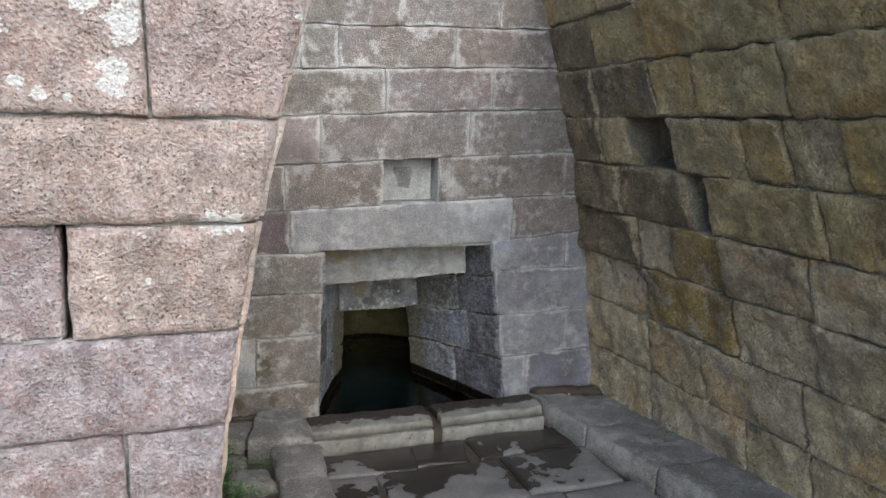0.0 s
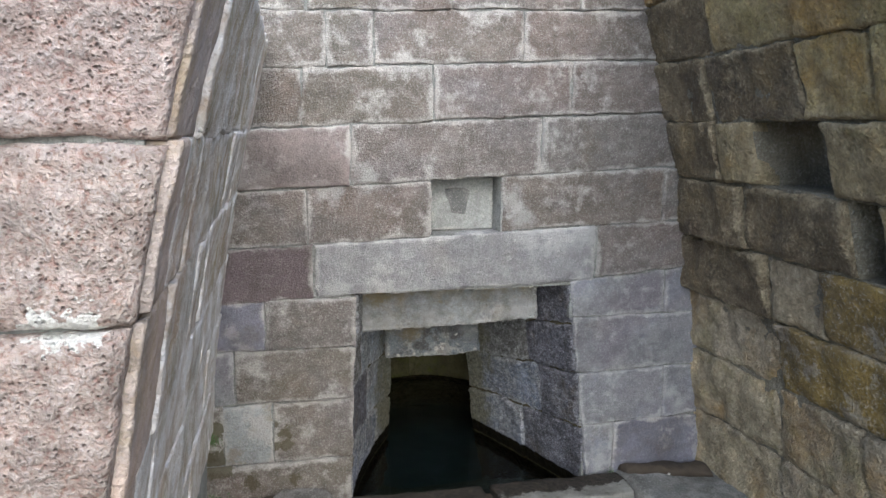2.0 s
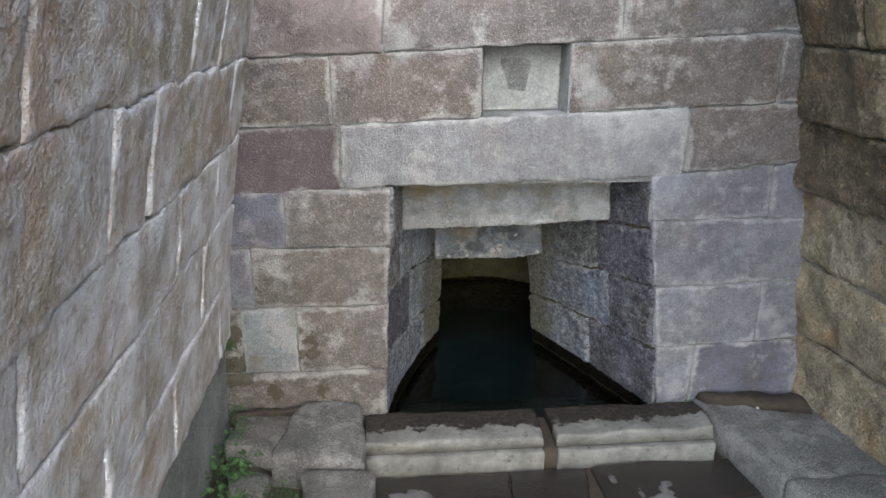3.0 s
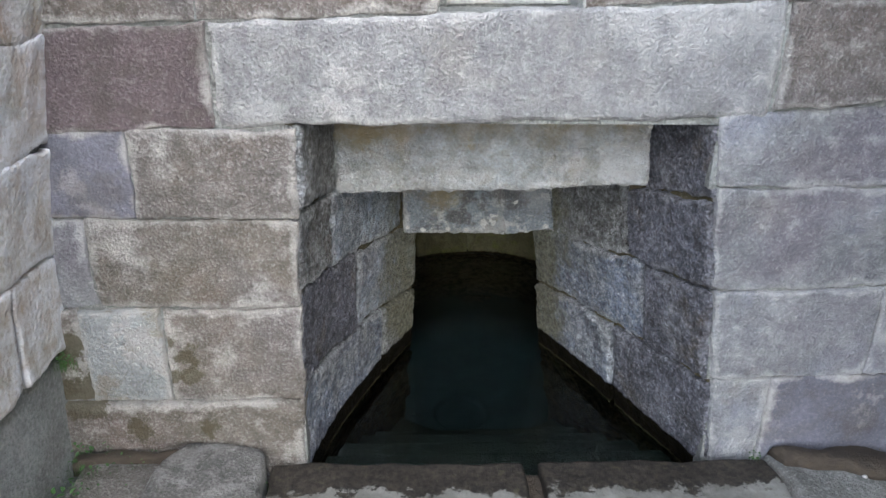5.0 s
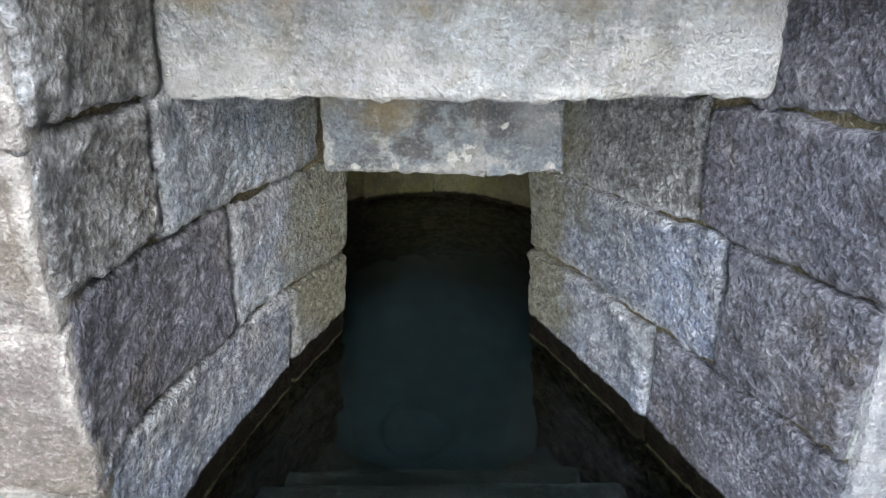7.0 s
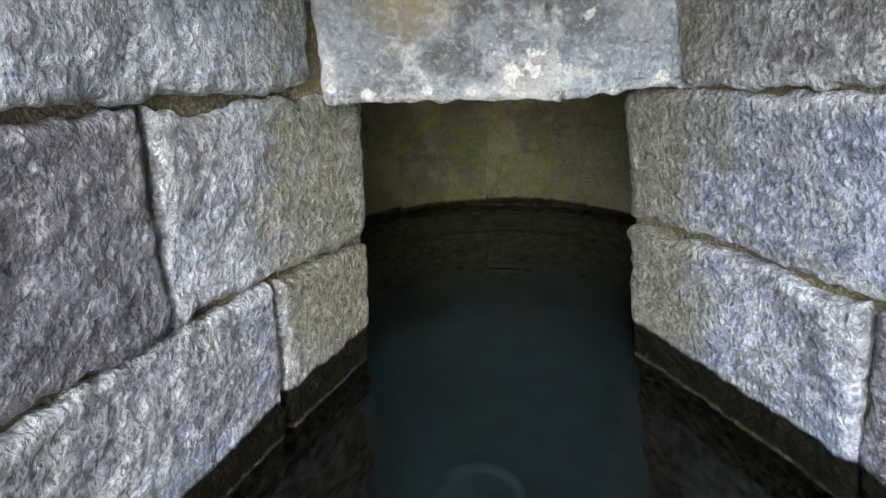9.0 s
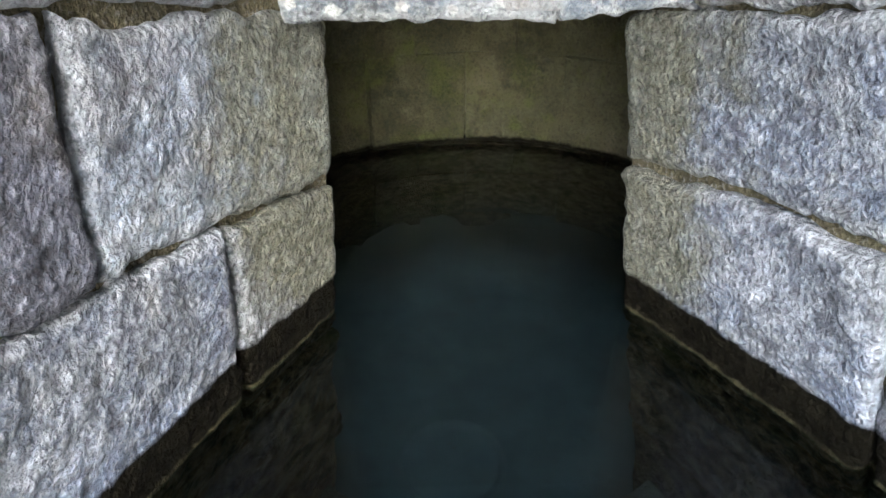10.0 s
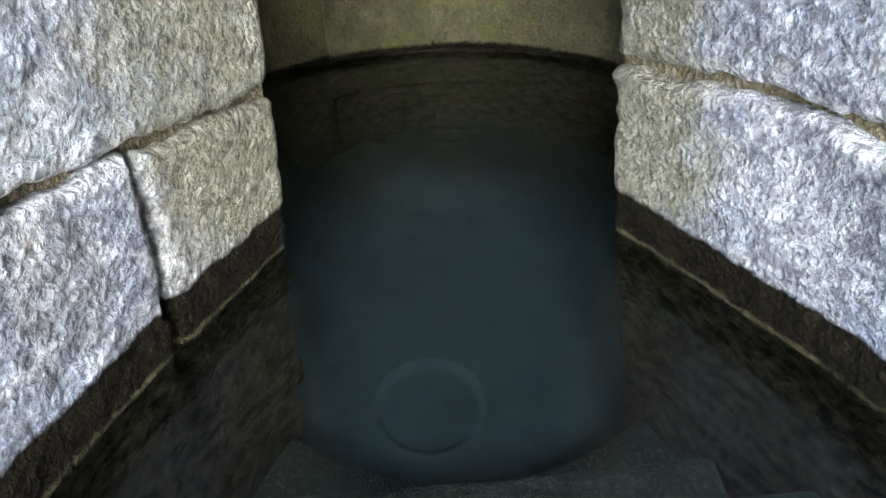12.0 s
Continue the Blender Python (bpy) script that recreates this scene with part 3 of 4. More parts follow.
def on_facade(u, v, h):
    return (u, FY - h, v)


def on_right(u, v, h):
    return (right_x(u, v) - h, u, v)


def on_left(u, v, h):
    return (left_x(v) + h, u, v)


def on_near(u, v, h):
    return (u, NY - h, v)


PASS = 0.84  # length of the splayed passage walls


def on_pass_l(u, v, h):
    s = u / PASS
    x, y = 0.587 + 0.11 * s + 0.165 * s * s + 0.04 * v, FY + 0.79 * s
    return (x + h * 0.945, y - h * 0.325, v)


def on_pass_r(u, v, h):
    s = u / PASS
    x, y = 1.632 - 0.315 * s + 0.07 * s * (1 - s) - (0.125 - 0.03 * s) * v, FY + 0.79 * s
    return (x - h * 0.91, y - h * 0.415, v)


def on_floor(u, v, h):
    return (u, v, FLOOR + h)


def on_well(u, v, h):
    r = WR - 0.06 * max(0.0, v - 0.3) - h
    return (WX + r * math.sin(u / WR), WY + r * math.cos(u / WR), v)


def course(parent, surf, lo, hi, cuts, material, skip=(), special=None, **kw):
    """A course of stones between two lines lo and hi (each z as a function of u) with upright joints at cuts."""
    for k, (a, b) in enumerate(zip(cuts, cuts[1:])):
        if k in skip:
            continue
        mat, label = (special or {}).get(k, (material, ""))
        block(parent, surf, ((a, lo(a)), (b, lo(b)), (b, hi(b)), (a, hi(a))), mat, label=label, **kw)


def line(x0, z0, x1, z1):
    return lambda u: z0 + (z1 - z0) * (u - x0) / (x1 - x0)


# ---- ground and paving ----
def build_ground():
    us = [-400, -60, -12, -3, -0.9, 3.1, 6, 14, 60, 400]
    vs = [-400, -60, -12, -4, 0.0, 1.7, 3.32, 5.3, 8, 16, 60, 400]
    g = sheet("ground", lambda u, v, h: (u, v, FLOOR - 0.03 + h), us, vs, EARTH, lambda u, v: not (-0.9 < u < 3.1 and 3.32 < v < 5.3), thick=0.5)
    tagged(g, "trodden brown earth around the stone well house", "ground", kind="structure")
    f = sheet("floor", lambda u, v, h: (u, v, FLOOR - 0.012 + h), grid(-0.2, 2.5, 0.3), grid(0.4, 3.3, 0.3), DAMP, thick=0.1)
    tagged(f, "damp dark bedding under the vestibule paving", "floor", kind="structure")
    rows = [(3.25, 3.0, [0.5, 1.02, 1.3, 1.86]), (3.0, 2.62, [0.5, 0.78, 1.4, 1.88]), (2.62, 2.2, [0.4, 1.0, 1.55, 1.95]), (2.2, 1.7, [0.2, 0.8, 1.45, 2.0]), (1.7, 1.1, [0.0, 0.7, 1.3, 2.1]), (1.1, 0.45, [-0.1, 0.6, 1.3, 2.2])]
    for top, low, cuts in rows:
        for a, b in zip(cuts, cuts[1:]):
            s = rnd.uniform(-0.05, 0.05)
            block(f, on_floor, ((a + s, low), (b + s, low + rnd.uniform(-0.04, 0.04)), (b, top - 0.01), (a, top - 0.01)), PAVING, "paving_slab", cell=0.05, depth=0.03, proud=0.004, rough=0.008, radius=0.02, gap=0.012, wobble=0.015)


build_ground()


# ---- facade ----
NICHE = (0.93, 1.21, 1.06, 1.285)


def build_facade():
    w = holder("wall_facade", "coursed brown-grey stone facade with a low stepped doorway", "wall", "structure")

    def inside(u, v):
        return not (jamb_l(v) < u < jamb_r(v) and v < 0.83)

    def sink(u, v):
        return 0.105 if NICHE[0] <= u <= NICHE[1] and NICHE[2] <= v <= NICHE[3] else 0.004

    us = grid(-0.5, 2.7, 0.1, 0.6, 1.5, 1.53, 1.56, 1.59, 1.62, NICHE[0] - 0.004, NICHE[0], NICHE[1], NICHE[1] + 0.004)
    vs = grid(-0.3, 2.36, 0.1, 0.83, NICHE[2] - 0.004, NICHE[2], NICHE[3], NICHE[3] + 0.004)
    sheet("mortar_backing", on_facade, us, vs, MORTAR, inside, sink, 0.3, w)
    L = [line(0.4, a, 2.0, b) for a, b in ((1.03, 1.10), (1.25, 1.33), (1.48, 1.56), (1.695, 1.775), (1.9, 1.965), (2.14, 2.2), (2.36, 2.42))]
    opts = dict(cell=0.016, rough=0.006, proud=0.008, radius=0.008, gap=0.005, wobble=0.009, hew=0.0012, hew_size=26)
    course(w, on_facade, L[0], L[1], [-0.1, 0.44, 0.925, 1.215, 1.93, 2.4], FACADE, skip=(2,), **opts)
    course(w, on_facade, L[1], L[2], [-0.1, 0.61, 1.38, 2.4], FACADE, special={0: (PINKISH, "")}, **opts)
    course(w, on_facade, L[2], L[3], [-0.1, 0.43, 0.93, 1.5, 2.4], FACADE, **opts)
    course(w, on_facade, L[3], L[4], [-0.1, 0.52, 0.7, 1.29, 2.4], FACADE, **opts)
    course(w, on_facade, L[4], L[5], [-0.1, 0.45, 1.0, 1.52, 2.4], FACADE, **opts)
    course(w, on_facade, L[5], L[6], [-0.1, 0.75, 1.3, 2.4], FACADE, **opts)
    # the lintel course: a purple stone, the long lintel, a brown end stone
    low = line(0.4, 0.815, 1.64, 0.85)
    course(w, on_facade, low, L[0], [-0.1, 0.455], PURPLE, **opts)
    block(w, on_facade, ((0.465, 0.82), (1.63, 0.845), (1.63, 1.085), (0.465, 1.032)), LONG_LINTEL, "lintel", "long pale grey lintel stone", depth=0.28, cell=0.016, rough=0.005, radius=0.012, proud=0.009, gap=0.004, wobble=0.008, hew=0.0012, hew_size=26)
    course(w, on_facade, line(1.64, 0.86, 2.1, 0.9), L[0], [1.64, 2.4], FACADE, **opts)
    # stones on both sides of the doorway, their ends forming its jambs
    left = [line(0, z, 1, z) for z in (-0.25, 0.15, 0.4, 0.62, 0.818)]
    for lo, hi, cuts, mats in ((0, 1, [-0.1], {}), (1, 2, [-0.1, 0.1, 0.29], {1: (LIMED, "pale limewashed stone")}), (2, 3, [-0.1, 0.15], {0: (FACADE_LOW, "")}), (3, 4, [-0.1, 0.27], {0: (DARKBLUE, "dark blue-grey stone")})):
        course(w, on_facade, left[lo], left[hi], cuts, FACADE, special=mats, **opts) if len(cuts) > 1 else None
        a, zl, zh = cuts[-1], left[lo](0), left[hi](0)
        block(w, on_facade, ((a, zl), (jamb_l(zl), zl), (jamb_l(zh), zh), (a, zh)), FACADE, **opts)
    right = [line(1.6, a, 2.15, b) for a, b in ((-0.25, -0.25), (0.195, 0.21), (0.435, 0.45), (0.69, 0.692), (0.85, 0.9))]
    for lo, hi, cuts in ((0, 1, [1.76, 2.4]), (1, 2, [1.99, 2.4]), (2, 3, [2.4]), (3, 4, [1.97, 2.4])):
        b, zl, zh = cuts[0], right[lo], right[hi]
        block(w, on_facade, ((jamb_r(zl(1.6)), zl(1.6)), (b, zl(b)), (b, zh(b)), (jamb_r(zh(1.6)), zh(1.6))), FACADE_LOW, **opts)
        course(w, on_facade, zl, zh, cuts, DARKBLUE if lo == 0 else FACADE_LOW, **opts) if len(cuts) > 1 else None
    # the little square niche: lime-smeared back with a dark patch of bare stone
    block(w, lambda u, v, h: (u, FY + 0.1 - h, v), ((0.94, 1.065), (1.205, 1.065), (1.205, 1.28), (0.94, 1.28)), LIMEBACK, "niche_back", "lime-smeared back of a small square niche", cell=0.03, depth=0.03, proud=0.004, rough=0.004, radius=0.006, gap=0.002)
    block(w, lambda u, v, h: (u, FY + 0.094 - h, v), ((1.03, 1.125), (1.09, 1.115), (1.125, 1.235), (1.01, 1.235)), BARE, "bare_patch", "dark bare stone patch", cell=0.012, depth=0.01, proud=0.0, rough=0.003, radius=0.012, gap=0.0, wobble=0.03)


BARE = stone("bare_grey_stone", [(0.15, 0.14, 0.13), (0.16, 0.15, 0.14)], lime=0.2, relief=0.003)
PINKISH = stone("rosy_trachyte", [(0.24, 0.185, 0.165), (0.25, 0.19, 0.17)], lime=0.6, relief=0.004, speckle=0.08, blotch=0.15)
DARKBLUE = stone("dark_blue_trachyte", [(0.17, 0.155, 0.175), (0.19, 0.17, 0.195)], lime=0.6, relief=0.005, speckle=0.1, blotch=0.3, dig=0.2)
LIMEBACK = stone("lime_smear", [(0.36, 0.34, 0.31), (0.38, 0.36, 0.33)], lime=0.6, relief=0.004)
build_facade()


# ---- right wall ----
def build_right():
    w = holder("wall_right", "leaning wall of ochre-brown rough stone courses", "wall", "structure")
    holes = ((2.56, 2.9, 1.3, 1.515, 0.2), (2.39, 2.5, 1.05, 1.28, 0.13))

    def sink(u, v):
        for a, b, c, d, e in holes:
            if a <= u <= b and c <= v <= d:
                return e
        return 0.006

    cu = [k for a, b, c, d, e in holes for k in (a - 0.004, a, b, b + 0.004)]
    cv = [k for a, b, c, d, e in holes for k in (c - 0.004, c, d, d + 0.004)]
    sheet("mortar_backing", on_right, grid(-1.5, 3.75, 0.12, *cu), grid(-0.3, 2.2, 0.12, *cv), MORTAR_DARK, sink=sink, thick=0.4, parent=w)
    zs = (-0.2, 0.24, 0.53, 0.8, 1.045, 1.29, 1.515, 1.745, 1.965, 2.22)
    joints = ([-1.4, -0.6, 0.2, 0.9, 1.45, 2.0, 2.33, 2.96, 3.6], [-1.4, -0.8, 0.0, 0.7, 1.3, 1.99, 2.54, 2.95, 3.6], [-1.4, -0.5, 0.3, 1.0, 1.5, 1.9, 2.3, 2.92, 3.6],
              [-1.4, -0.7, 0.1, 0.8, 1.3, 1.89, 2.32, 2.67, 2.93, 3.6], [-1.4, -0.6, 0.2, 0.8, 1.3, 1.79, 2.385, 2.505, 3.02, 3.6], [-1.4, -0.7, 0.0, 0.6, 1.2, 1.65, 1.89, 2.1, 2.545, 2.9, 3.12, 3.6],
              [-1.4, -0.5, 0.2, 0.9, 1.35, 1.83, 2.3, 2.6, 3.12, 3.6], [-1.4, -0.6, 0.1, 0.7, 1.3, 1.78, 2.57, 3.03, 3.6])
    gaps = {4: (6,), 5: (8,)}
    for k in range(len(zs) - 1):
        cuts = joints[k] if k < len(joints) else [-1.4, -0.6 + 0.2 * (k % 2), 0.3, 1.1 - 0.2 * (k % 2), 1.9, 2.6 + 0.2 * (k % 2), 3.6]
        special = {6: (OCHRE, "ochre-stained stone")} if k == 3 else {6: (OCHRE, "ochre-stained stone")} if k == 2 else None
        if 2 < k < 8:  # darker brown stones in the corner by the facade
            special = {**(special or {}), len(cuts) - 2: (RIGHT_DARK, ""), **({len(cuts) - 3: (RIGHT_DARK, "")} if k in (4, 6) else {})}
        lo, hi = line(0, zs[k], 1, zs[k]), line(0, zs[k + 1], 1, zs[k + 1])
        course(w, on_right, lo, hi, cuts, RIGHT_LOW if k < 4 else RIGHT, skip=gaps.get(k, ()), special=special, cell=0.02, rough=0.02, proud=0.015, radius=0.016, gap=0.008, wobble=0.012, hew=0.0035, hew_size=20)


build_right()


# ---- left walls: the near outer face and the return into the vestibule ----
def build_left():
    zs = (-0.2, 0.06, 0.3, 0.54, 0.78, 1.0, 1.245, 1.47, 1.78)
    cuts = ([-0.5, -1.1, -1.7], [-0.25, -0.9, -1.5], [-0.6, -1.2], [-0.12, -0.7, -1.4], [-0.6, -1.3], [-0.22, -0.8, -1.5], [-0.75, -1.4], [-0.04, -0.55, -1.2])
    w = holder("wall_near", "pink pitted stone wall end with white lichen", "wall", "structure")
    crack = (-0.228, -0.212, 1.01, 1.235)
    deep = lambda u, v: 0.2 if crack[0] <= u <= crack[1] and crack[2] <= v <= crack[3] else 0.008
    sheet("mortar_backing", on_near, grid(-2.4, 0.26, 0.02, crack[0] - 0.003, crack[0], crack[1], crack[1] + 0.003), grid(-0.3, 1.77, 0.06, crack[2], crack[3]), MORTAR, inside=lambda u, v: u < left_x(v) - 0.03, sink=deep, thick=0.5, parent=w)
    for k, more in enumerate(cuts):
        ends = more + [-2.4]
        lo, hi, a = zs[k], zs[k + 1], ends[0]
        split = 0.009 if k == 5 else 0.0
        bulge = rnd.uniform(0.0, 0.006)
        tone = LILAC if k < 5 else PINK
        block(w, on_near, ((a + split, lo), (left_x(lo) + bulge, lo), (left_x(hi) + bulge, hi), (a + split, hi)), tone, cell=0.012, depth=0.05, rough=0.012, proud=0.012, radius=0.02, gap=0.007, hew=0.002, hew_size=30)
        for b, c in zip(ends[1:], ends):
            block(w, on_near, ((b, lo), (c, lo), (c, hi), (b, hi)), LILAC if k == 5 else tone, cell=0.014, rough=0.012, proud=0.012, radius=0.016, gap=0.007, hew=0.002, hew_size=30)
    v = holder("wall_left", "lime-streaked inner side wall of the vestibule", "wall", "structure")
    sheet("mortar_backing", on_left, grid(NY + 0.03, 3.75, 0.15), grid(-0.3, 1.77, 0.12), MORTAR, thick=0.3, sink=lambda a, b: 0.006, parent=v)
    for k in range(len(zs) - 1):
        inner = [NY + 0.016, NY + 0.16 + 0.08 * (k % 2), 1.98 + 0.3 * (k % 2), 2.5 + 0.25 * ((k + 1) % 2), 3.05 + 0.12 * (k % 3), 3.6]
        lo, hi = line(0, zs[k], 1, zs[k]), line(0, zs[k + 1], 1, zs[k + 1])
        course(v, on_left, lo, hi, inner, PLASTER_HIGH if k > 4 else PLASTER if k > 1 else OLIVE, special={0: (CORNER, "")}, cell=0.016, rough=0.005, proud=0.01 if k > 1 else -0.02, radius=0.008, gap=0.003, wobble=0.014, hew=0.0015, hew_size=24)


build_left()


# ---- the splayed passage with its lintels ----
def build_passage():
    for side, surf, low, mid, top, cut_low, cut_mid, cut_top in (
        ("left", on_pass_l, line(0, 0.175, PASS, 0.085), line(0, 0.435, PASS, 0.322), line(0, 0.637, PASS, 0.54), 0.613, 0.425, 0.24),
        ("right", on_pass_r, line(0, 0.18, PASS, 0.105), line(0, 0.435, PASS, 0.315), line(0, 0.655, PASS, 0.53), 0.424, 0.274, 0.345)):
        w = holder("wall_passage_" + side, "splayed passage wall of rough blue-grey stones, wet at the waterline", "wall", "structure")
        sheet("mortar_backing", surf, grid(0.01, PASS, 0.03), grid(-1.0, 0.86, 0.04), MOSSY, thick=0.3, sink=lambda a, b: 0.006 + 0.012 * max(0.0, noise.noise(Vector((a * 9, b * 9, len(side))))), parent=w)
        o = dict(cell=0.0055, rough=0.007, proud=0.012, radius=0.014, gap=0.011, depth=0.05, wobble=0.014, hew=0.0019, hew_size=62)
        flat = lambda z: line(0, z, 1, z)
        course(w, surf, flat(-0.98), flat(-0.55), [0.0, 0.3, PASS], PASSAGE, cell=0.04, rough=0.01)
        course(w, surf, flat(-0.55), flat(-0.2), [0.0, 0.4, PASS], PASSAGE, cell=0.015, rough=0.012, gap=0.01, hew=0.0028, hew_size=36)
        tones = ((PASSAGE, PASS_BROWN), (PASS_DARK, PASS_LIGHT), (PASS_BROWN, PASS_LIGHT), (PASS_BROWN,)) if side == "left" else ((PASS_DARK, PASSAGE), (PASS_DARK, PASSAGE), (PASS_DARK, PASS_BROWN), (PASS_DARK,))
        lines = ((flat(-0.2), low, [0.0, cut_low, PASS]), (low, mid, [0.0, cut_mid, PASS]), (mid, top, [0.0, cut_top, 0.725]), (top, flat(0.83), [0.0, 0.28]))
        for (lo, hi, cuts), pair in zip(lines, tones):
            course(w, surf, lo, hi, cuts, PASSAGE, special={k: (m, "") for k, m in enumerate(pair)}, **o)


def beam(name, label, x0, x1, y0, y1, z0, z1, tilt, slant, material):
    """A lintel: one rough block with worn edges, slightly out of level."""
    w = holder(name, label, "lintel", "structure")
    mid = (x0 + x1) / 2
    front = lambda u, v, h: (u, y0 + slant * (u - x0) - h, v + tilt * (u - mid))
    block(w, front, ((x0, z0), (x1, z0), (x1, z1), (x0, z1)), material, "lintel_stone", cell=0.01, depth=y1 - y0, proud=0.0, rough=0.008, radius=0.014, gap=0.0, wobble=0.012, hew=0.0014, hew_size=30)
    return w


MOSSY = stone("mossy_joint", [(0.13, 0.1, 0.05), (0.17, 0.13, 0.065)], lime=0.3, relief=0.012, moss=0.6, waterline=-0.072)
build_passage()
beam("lintel_middle", "pale grey lintel stone set back in the doorway", 0.66, 1.44, 3.757, 4.14, 0.618, 0.83, 0.08, -0.16, LINTEL)
inner = holder("lintel_inner", "short mottled grey lintel of two stones over the well opening", "lintel", "structure")
for quad in (((0.835, 0.322), (1.165, 0.325), (1.11, 0.61), (0.828, 0.61)), ((1.17, 0.325), (1.352, 0.328), (1.352, 0.61), (1.115, 0.61))):
    block(inner, lambda u, v, h: (u, 4.165 - h, v), quad, MOTTLED, "lintel_stone", cell=0.008, depth=0.17, proud=0.0, rough=0.008, radius=0.012, gap=0.0, wobble=0.012, hew=0.0014, hew_size=34)
block(inner, lambda u, v, h: (u, 4.177 - h, v), ((1.1, 0.328), (1.23, 0.33), (1.17, 0.6), (1.04, 0.6)), LIMED, "lime_vein", "pale lime-filled crack", cell=0.03, depth=0.1, proud=0.004, rough=0.01, radius=0.01)


# ---- the round well, its steps and water ----
def build_well():
    w = holder("wall_well", "round slimy stone wall of the well shaft", "wall", "structure")
    half = math.radians(48) * WR
    span = math.pi * WR - half
    us = [-span + 2 * span * k / 40 for k in range(41)]
    sheet("mortar_backing", on_well, us, grid(-1.0, 1.4, 0.1), WELL, thick=0.12, sink=lambda a, b: 0.014, parent=w)
    zs = (-0.95, -0.62, -0.36, -0.13, 0.1, 0.33, 0.56)
    for k in range(len(zs) - 1):
        n = 9
        cuts = [-span] + [-span + 2 * span * (j + 0.5 * (k % 2)) / n for j in range(1, n)] + [span]
        course(w, on_well, line(0, zs[k], 1, zs[k]), line(0, zs[k + 1], 1, zs[k + 1]), cuts, WELL, cell=0.03, rough=0.008, proud=0.006, depth=0.05, radius=0.006, gap=0.002)
    # roof of the shaft and of the passage
    ring = 32
    verts, faces = [], []
    for r, z in ((0.64, 0.56), (0.5, 0.9), (0.3, 1.25), (0.02, 1.45), (0.02, 1.6), (0.62, 1.6)):
        verts += [(WX + r * math.cos(k * math.tau / ring), WY + r * math.sin(k * math.tau / ring), z) for k in range(ring)]
    for j in range(5):
        faces += [(ring * j + k, ring * j + (k + 1) % ring, ring * (j + 1) + (k + 1) % ring, ring * (j + 1) + k) for k in range(ring)]
    tagged(mesh_ob("ceiling", verts, faces, WELL), "dark corbelled stone dome over the well", "ceiling", kind="structure")
    roof = sheet("ceiling", lambda u, v, h: (u, v, 0.86 + h), [0.3, 1.9], [FY + 0.25, 4.2], PASSAGE, thick=-0.25)
    tagged(roof, "rough stone roof over the passage", "ceiling", kind="structure")
    over = sheet("wall_over_door", lambda u, v, h: (u, 4.2 - h, v), [0.45, 1.65], [0.35, 0.9], PASSAGE, thick=0.12)
    tagged(over, "stone wall above the inner lintel", "wall", kind="structure")
    # bottom with a shallow round pit, its rim curved up to soften the painted shade
    verts, faces, n = [], [], 40
    rings = ((0.51, -0.56), (0.485, -0.7), (0.45, -0.8), (0.405, -0.865), (0.35, -0.893), (0.115, -0.9), (0.108, -0.897), (0.1, -0.912), (0.09, -0.915), (0.01, -0.916))
    for r, z in rings:
        cx, cy = (WX, WY) if r > 0.3 else (1.053, 4.41)
        verts += [(cx + r * math.cos(k * math.tau / n), cy + r * math.sin(k * math.tau / n), min(z, -0.74) if r > 0.3 and math.sin(k * math.tau / n) < -0.45 else z) for k in range(n)]
    for j in range(len(rings) - 1):
        faces += [(n * j + k, n * j + (k + 1) % n, n * (j + 1) + (k + 1) % n, n * (j + 1) + k) for k in range(n)]
    faces.append(tuple(range(n * (len(rings) - 1), n * len(rings))))
    tagged(mesh_ob("well_bottom", verts, faces, bowl_material()), "pale silted well bottom with painted shade up its sides and a round pit", "well floor", kind="structure")
    # steps going down under the water
    s = holder("staircase", "narrow stone steps going down under clear water", "stairs", "structure")
    edges = ((3.52, 3.66, -0.17), (3.66, 3.8, -0.3), (3.8, 3.94, -0.43), (3.94, 4.06, -0.56))
    for a, b, z in edges:
        top = lambda u, v, h, z=z: (u, v, z + h)
        k = (a - FY) / 0.79
        x0, x1 = 0.58 + 0.26 * k, 1.66 - 0.38 * k
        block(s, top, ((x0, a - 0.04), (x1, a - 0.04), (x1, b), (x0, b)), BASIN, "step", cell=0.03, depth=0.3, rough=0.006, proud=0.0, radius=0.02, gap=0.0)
    # the last step is hollowed to the curve of the shaft
    n = 24
    up = [(WX + 0.47 * math.sin(g), WY - 0.47 * math.cos(g)) for g in [radians(-62 + 124 * k / n) for k in range(n + 1)]]
    near = [(0.6 + 0.9 * k / n, 3.98) for k in range(n + 1)]
    verts = [(x, y, -0.7) for x, y in near] + [(x, y, -0.7) for x, y in up] + [(x, y, -0.95) for x, y in up]
    faces = [(k, k + 1, n + 2 + k, n + 1 + k) for k in range(n)] + [(n + 1 + k, n + 2 + k, 2 * n + 3 + k, 2 * n + 2 + k) for k in range(n)]
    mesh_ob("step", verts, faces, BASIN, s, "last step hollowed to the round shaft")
    # water
    pond = new("water", bpy.data.meshes.new("water"))
    pond.data.from_pydata([(0.4, 3.42, LEVEL), (1.8, 3.42, LEVEL), (1.8, 5.2, LEVEL), (0.4, 5.2, LEVEL)], [], [(0, 1, 2, 3)])
    pond.data.materials.append(WATER)
    tagged(pond, "still clear blue-green spring water in the well", "water", kind="structure")


build_well()


